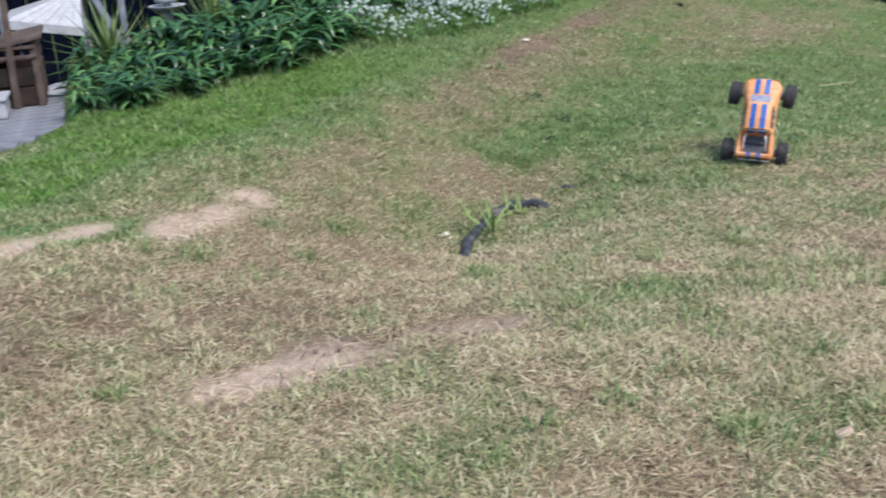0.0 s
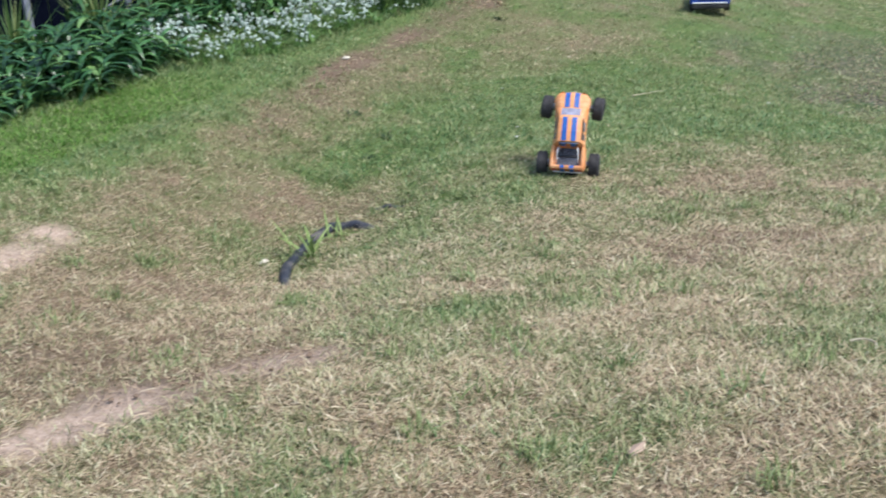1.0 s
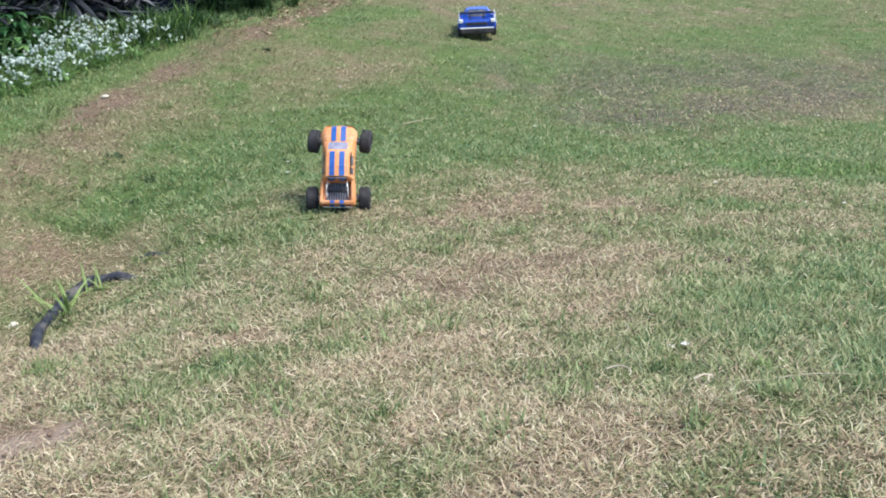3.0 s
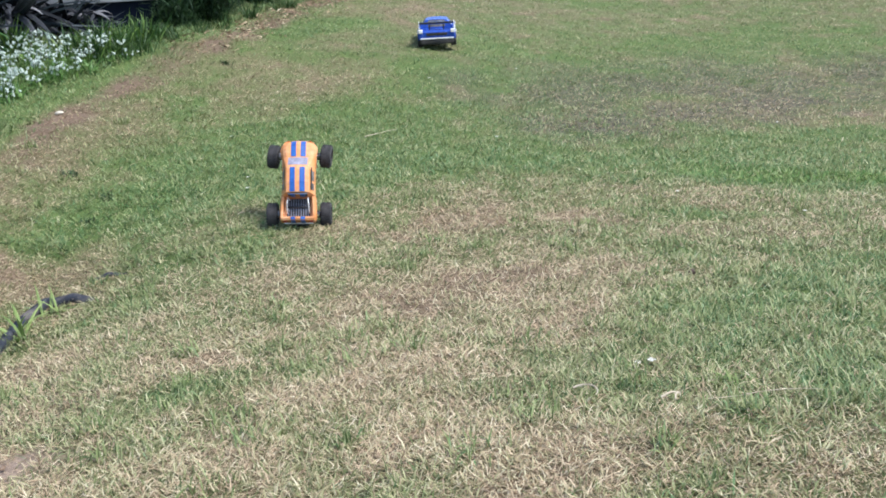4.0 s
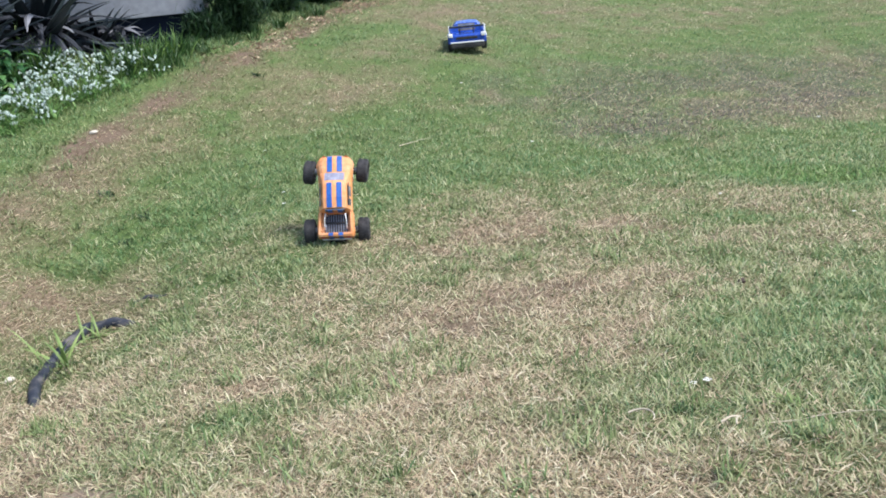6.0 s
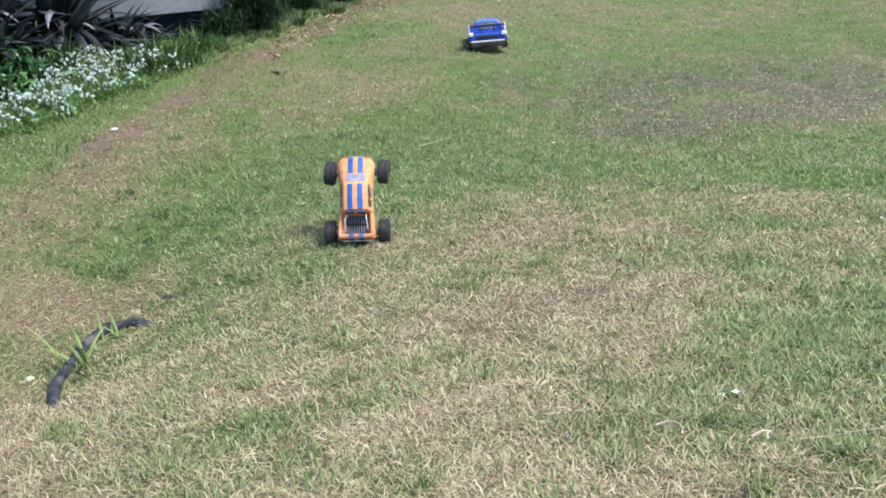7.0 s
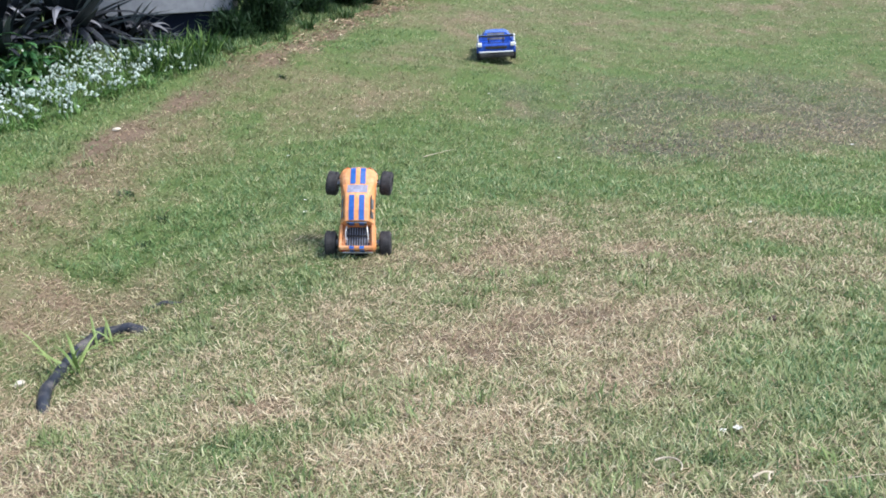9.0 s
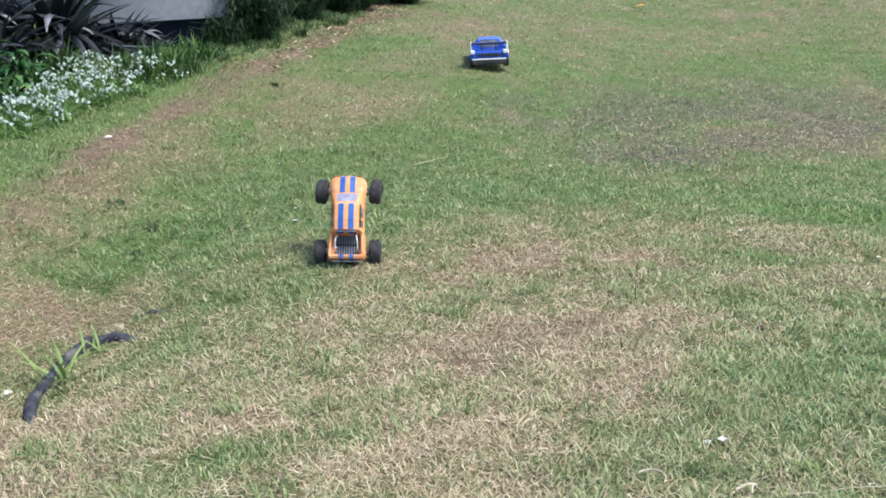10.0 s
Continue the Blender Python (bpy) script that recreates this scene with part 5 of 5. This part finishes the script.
def blue_truck():
    t = tagged(new("model_truck"), "blue and white low model race truck on the lawn", "model truck")
    w = 0.135

    def low_rail(w, z, d):
        return [(w, 0.06), (w + 0.003, 0.085), (w, 0.105), (w - 0.008, z), (w - 0.02, z), (w - 0.03, d), (0.04, d), (0.0, d)]

    def cabin(w, wt, z):
        return [(w, 0.06), (w + 0.003, 0.085), (w, 0.110), (wt + 0.012, z - 0.014), (wt, z - 0.003), (wt * 0.7, z), (wt * 0.35, z + 0.002), (0.0, z + 0.002)]

    shell = Shell(
        [
            (-0.25, low_rail(w - 0.012, 0.112, 0.112)),
            (-0.235, low_rail(w, 0.126, 0.126)),
            (-0.225, low_rail(w, 0.128, 0.112)),
            (-0.09, low_rail(w, 0.130, 0.118)),
            (-0.07, cabin(w - 0.004, 0.075, 0.176)),
            (0.04, cabin(w - 0.006, 0.075, 0.180)),
            (0.11, cabin(w - 0.002, 0.085, 0.132)),
            (0.20, cabin(w, 0.09, 0.118)),
            (0.26, cabin(w - 0.03, 0.06, 0.085)),
        ],
        [(-0.165, 0.052, 0.062), (0.165, 0.052, 0.062)],
        0.062,
    )
    body = part("body", shell.hull(), TRUCKBLUE, t, "glossy blue race truck body")
    for s in (-1, 1):
        part("side_panel", shell.side_patch(-0.235, 0.2, 1, 0.0, 1.0, s), WHITEPLASTIC, t, "white side panel").parent = body
        bm = bmesh.new()
        box(bm, -0.235, s * 0.116, 0.118, 0.05, 0.03, 0.022, bevel=0.004)
        part("corner_panel", bm, WHITEPLASTIC, t, "white rear corner panel").parent = body
    part("rear_window", shell.top_patch(-0.088, -0.072, -0.062, 0.062), DARKGLASS, t, "dark rear window").parent = body
    bm = bmesh.new()
    box(bm, -0.252, 0, 0.068, 0.012, 0.24, 0.010, bevel=0.003)
    part("tail_valance", bm, WHITEPLASTIC, t, "white tail valance").parent = body
    bm = bmesh.new()
    box(bm, -0.249, 0, 0.098, 0.012, 0.15, 0.018, bevel=0.003)
    part("tail_panel", bm, BLACKPLASTIC, t, "dark tail panel").parent = body
    bm = bmesh.new()
    box(bm, -0.19, 0, 0.168, 0.075, 0.25, 0.008, pose(0, 0, 0, 0, 0, 0), bevel=0.003)
    wing = part("wing", bm, TRUCKBLUE, t, "blue rear wing")
    bm = bmesh.new()
    box(bm, -0.225, 0, 0.175, 0.006, 0.25, 0.012, bevel=0.002)
    part("wing_lip", bm, BLACKPLASTIC, t, "black wing lip").parent = wing
    for s in (-1, 1):
        bm = bmesh.new()
        box(bm, -0.195, s * 0.126, 0.155, 0.085, 0.004, 0.05, bevel=0.0015)
        part("end_plate", bm, WHITEPLASTIC, t, "white wing end plate").parent = wing
        bm = bmesh.new()
        rod(bm, (-0.19, s * 0.05, 0.11), (-0.19, s * 0.05, 0.167), 0.004, seg=8)
        part("wing_strut", bm, BLACKPLASTIC, t).parent = wing
    bm = bmesh.new()
    box(bm, 0, 0, 0.045, 0.40, 0.13, 0.02, bevel=0.006)
    part("chassis", bm, BLACKPLASTIC, t)
    bm = bmesh.new()
    box(bm, -0.245, 0, 0.043, 0.03, 0.24, 0.03, bevel=0.008)
    part("rear_bumper", bm, BLACKPLASTIC, t, "wide black rear bumper")
    bm = bmesh.new()
    box(bm, 0.25, 0, 0.045, 0.03, 0.2, 0.025, bevel=0.008)
    part("front_bumper", bm, BLACKPLASTIC, t)
    for x in (-0.165, 0.165):
        bm = bmesh.new()
        rod(bm, (x, -0.11, 0.05), (x, 0.11, 0.05), 0.008)
        box(bm, x, 0, 0.055, 0.06, 0.05, 0.045, bevel=0.006)
        part("axle", bm, BLACKPLASTIC, t)
        for s in (-1, 1):
            wheel(t, x, s * 0.118, 0, WHITEPLASTIC, 0.053, 0.042)
    return t


rest_on_ground(orange_truck(), pose(-0.17, 4.72, 0, 0, 0, 91) @ pose(0, 0, 0, 0, -57, 0) @ pose(0, 0, 0, 0, 0, -4) @ Matrix.Scale(0.87, 4) @ pose(0.15, 0, 0))
rest_on_ground(blue_truck(), pose(0.75, 8.93, 0, 0, 0, 86) @ pose(0, 0, 0, 0, -2, 0) @ Matrix.Scale(1.14, 4))

# ---------------------------------------------------------------- pipe and small things on the lawn
PIPE = worn("black_poly_pipe", (0.018, 0.021, 0.029), (0.046, 0.051, 0.064), 18.0, 0.5, bump=0.2, dirt=(0.22, 0.19, 0.16), dirt_amount=0.4)
PEBBLE = worn("cream_pebble", (0.42, 0.37, 0.29), (0.56, 0.51, 0.43), 40.0, 0.7, bump=0.2)
DRYLEAF = leafy("fallen_leaf", ((0.0, (0.34, 0.25, 0.19)), (1.0, (0.46, 0.35, 0.27))), 0.7, 0.15, 0.2, 30)
ORANGELEAF = leafy("orange_leaf", ((0.0, (0.62, 0.28, 0.06)), (1.0, (0.70, 0.34, 0.09))), 0.7, 0.2, 0.2, 30)
PALEBLADE = leafy("young_blade", ((0.0, (0.10, 0.175, 0.045)), (1.0, (0.32, 0.41, 0.15))), 0.45, 0.3, 0.3)
TWIG = worn("bleached_twig", (0.40, 0.33, 0.24), (0.58, 0.51, 0.40), 40.0, 0.8, bump=0.2)


def pipe(points, radius, label):
    """A length of ridged pipe lying along the ground."""
    pts = []
    for (ax, ay, az), (bx, by, bz) in zip(points, points[1:]):
        for k in range(10):
            f = k / 10
            px, py = ax + (bx - ax) * f, ay + (by - ay) * f
            pts.append((px, py, gz(px, py) + radius * 0.35 + az + (bz - az) * f))
    radii = [radius * (1.0 if k % 2 else 0.93) for k in range(len(pts))]
    bm = tube(bmesh.new(), pts, radii, 12)
    return tagged(mesh_object("pipe", bm, PIPE, smooth=True), label, "pipe")


pipe([(-1.20, 3.58, -0.04), (-1.243, 3.685, -0.002), (-1.272, 3.80, 0.002), (-1.273, 3.93, 0.003), (-1.264, 4.14, 0.004), (-1.21, 4.27, 0.004), (-1.10, 4.28, 0.0), (-1.03, 4.25, -0.018), (-0.98, 4.22, -0.04)], 0.024, "black poly pipe half buried beside the bank")
pipe([(-1.08, 4.44, -0.018), (-0.99, 4.44, 0.005), (-0.88, 4.44, -0.02)], 0.011, "thin dark pipe end showing through the grass")

stone("pebble", -1.70, 6.45, 0.026, 0.014, 0.011, 9, "cream pebble lying on the worn path", "pebble", PEBBLE, 0.2, 15)
stone("pebble", -1.39, 3.86, 0.021, 0.016, 0.012, 10, "cream pebble lying beside the black pipe", "pebble", PEBBLE, 0.2, 40)


def fallen_leaf(x, y, size, mat, label, turn, lift=0.022):
    bm = bmesh.new()
    leaf(bm, (x, y, gz(x, y) + lift), radians(turn), 0.2, size, size * 0.5, 0.35, 6, 0.35, 0.5)
    return tagged(mesh_object("fallen_leaf", bm, mat), label, "leaf")


fallen_leaf(0.12, 1.88, 0.055, DRYLEAF, "pale brown fallen leaf lying on the grass", 60)
fallen_leaf(2.80, 13.0, 0.13, ORANGELEAF, "orange fallen leaf lying on the grass", 20, 0.06)


def twig(x, y, length, bend, turn, thick, label):
    bm = bmesh.new()
    pts, p, a = [], Vector((x, y, 0)), radians(turn)
    for k in range(9):
        pts.append((p.x, p.y, gz(p.x, p.y) + 0.022 + 0.007 * math.sin(k / 8 * math.pi)))
        p = p + Vector((math.cos(a), math.sin(a), 0)) * length / 8
        a += bend / 8
    tube(bm, pts, [thick * (1 - 0.6 * k / 8) for k in range(9)], 6)
    return tagged(mesh_object("twig", bm, TWIG), label, "twig", "bleached twigs on the lawn")


twig(0.652, 2.497, 0.105, -2.5, 5, 0.0028, "bleached curved root lying on the grass")
twig(0.833, 2.355, 0.055, 0.2, 15, 0.0034, "short bleached chip of wood lying on the grass")
twig(0.86, 2.33, 0.045, -0.4, 75, 0.0024, "short bleached twig lying on the grass")
twig(0.93, 2.312, 0.26, 0.06, -8, 0.0011, "long thin bleached stalk lying on the grass")
twig(0.12, 6.26, 0.25, 0.15, 36, 0.0026, "thin pale stalk lying on the grass")

WHITEPETAL = leafy("fallen_white_petal", ((0.0, (0.62, 0.61, 0.55)), (1.0, (0.76, 0.75, 0.70))), 0.6, 0.2, 0.2, 40)
PETALS = [(0.923, 6.304), (1.66, 5.0), (0.857, 2.66), (0.894, 2.665), (-0.657, 6.17), (-0.49, 5.46), (2.82, 6.66), (-0.2, 5.1), (2.05, 4.4), (0.6, 7.7), (-0.3, 7.0), (1.3, 8.1), (-0.47, 5.27)]
for k, (px, py) in enumerate(PETALS):
    bm = bmesh.new()
    for j in range(4):
        leaf(bm, (px, py, gz(px, py) + 0.014), j * 1.57 + k, 0.5, 0.010 if k % 3 else 0.014, 0.012, 0.9, 3, 0.2, 0.6)
    tagged(mesh_object("fallen_petals", bm, WHITEPETAL), "white fallen petals lying on the grass", "petals", "white petals on the lawn")


def tuft(name, x, y, count, length, width, mat, label, category, lo=0.6, hi=1.4):
    rnd = random.Random(int(x * 91 + y * 17 + 500))
    bm = bmesh.new()
    for _ in range(count):
        px, py = x + rnd.gauss(0, 0.02), y + rnd.gauss(0, 0.02)
        leaf(bm, (px, py, gz(px, py) - 0.006), rnd.uniform(0, 6.28), rnd.uniform(lo, hi), length * rnd.uniform(0.5, 1.1), width * rnd.uniform(0.7, 1.2), rnd.uniform(0.4, 1.5), 5, 0.3, 0.3)
    return tagged(mesh_object(name, bm, mat), label, category)


tuft("grass_tuft", -1.235, 3.97, 13, 0.23, 0.017, PALEBLADE, "long green grass tuft growing over the black pipe", "grass tuft", 0.6, 1.35)
tuft("grass_tuft", -1.16, 4.19, 12, 0.16, 0.013, PALEBLADE, "long green grass tuft growing by the black pipe", "grass tuft", 0.5, 1.3)
tuft("straw_tangle", -0.58, 3.30, 46, 0.075, 0.006, TWIG, "tangle of bleached straw lying on the lawn", "straw", 0.02, 0.35)
tuft("grass_tuft", 1.025, 2.455, 34, 0.065, 0.006, PALEBLADE, "bright green grass tuft in the lawn", "grass tuft", 0.5, 1.4)
# the first is a weed; the other three darken the bank's shadowed hollows
for px, py in ((-0.861, 7.694), (-1.415, 5.56), (-1.174, 5.29), (-1.211, 5.03)):
    tuft("grass_tuft", px, py, 60, 0.055, 0.007, SHRUB, "dark green tuft for a weed or shadowed hollow in the lawn", "grass tuft", 0.2, 1.2)
tuft("broad_weed", 0.85, 1.90, 22, 0.075, 0.020, WEED, "broad-leaved green weed growing flat in the lawn", "weed", 0.05, 0.5)
stone("clod", 1.296, 3.596, 0.014, 0.011, 0.010, 12, "small dark clod of earth lying on the grass", "clod", BROWNWOOD, 0.0, 10)
CLOD = worn("crumbled_earth", (0.12, 0.082, 0.058), (0.22, 0.16, 0.118), 60.0, 0.95, bump=0.5, spec=0.1)
rnd = random.Random(31)
for k in range(12):
    f = k / 11
    size = rnd.uniform(0.004, 0.010)
    tagged(stone("clod", -1.2 + 0.42 * f + rnd.gauss(0, 0.03), 2.1 + 0.34 * f + rnd.gauss(0, 0.05), size, size * 0.8, size * 0.45, 20 + k, "small brown clod of earth on the bare scrape", "clod", CLOD, 0.3, 40 * k), group="clods on the bare scrape")
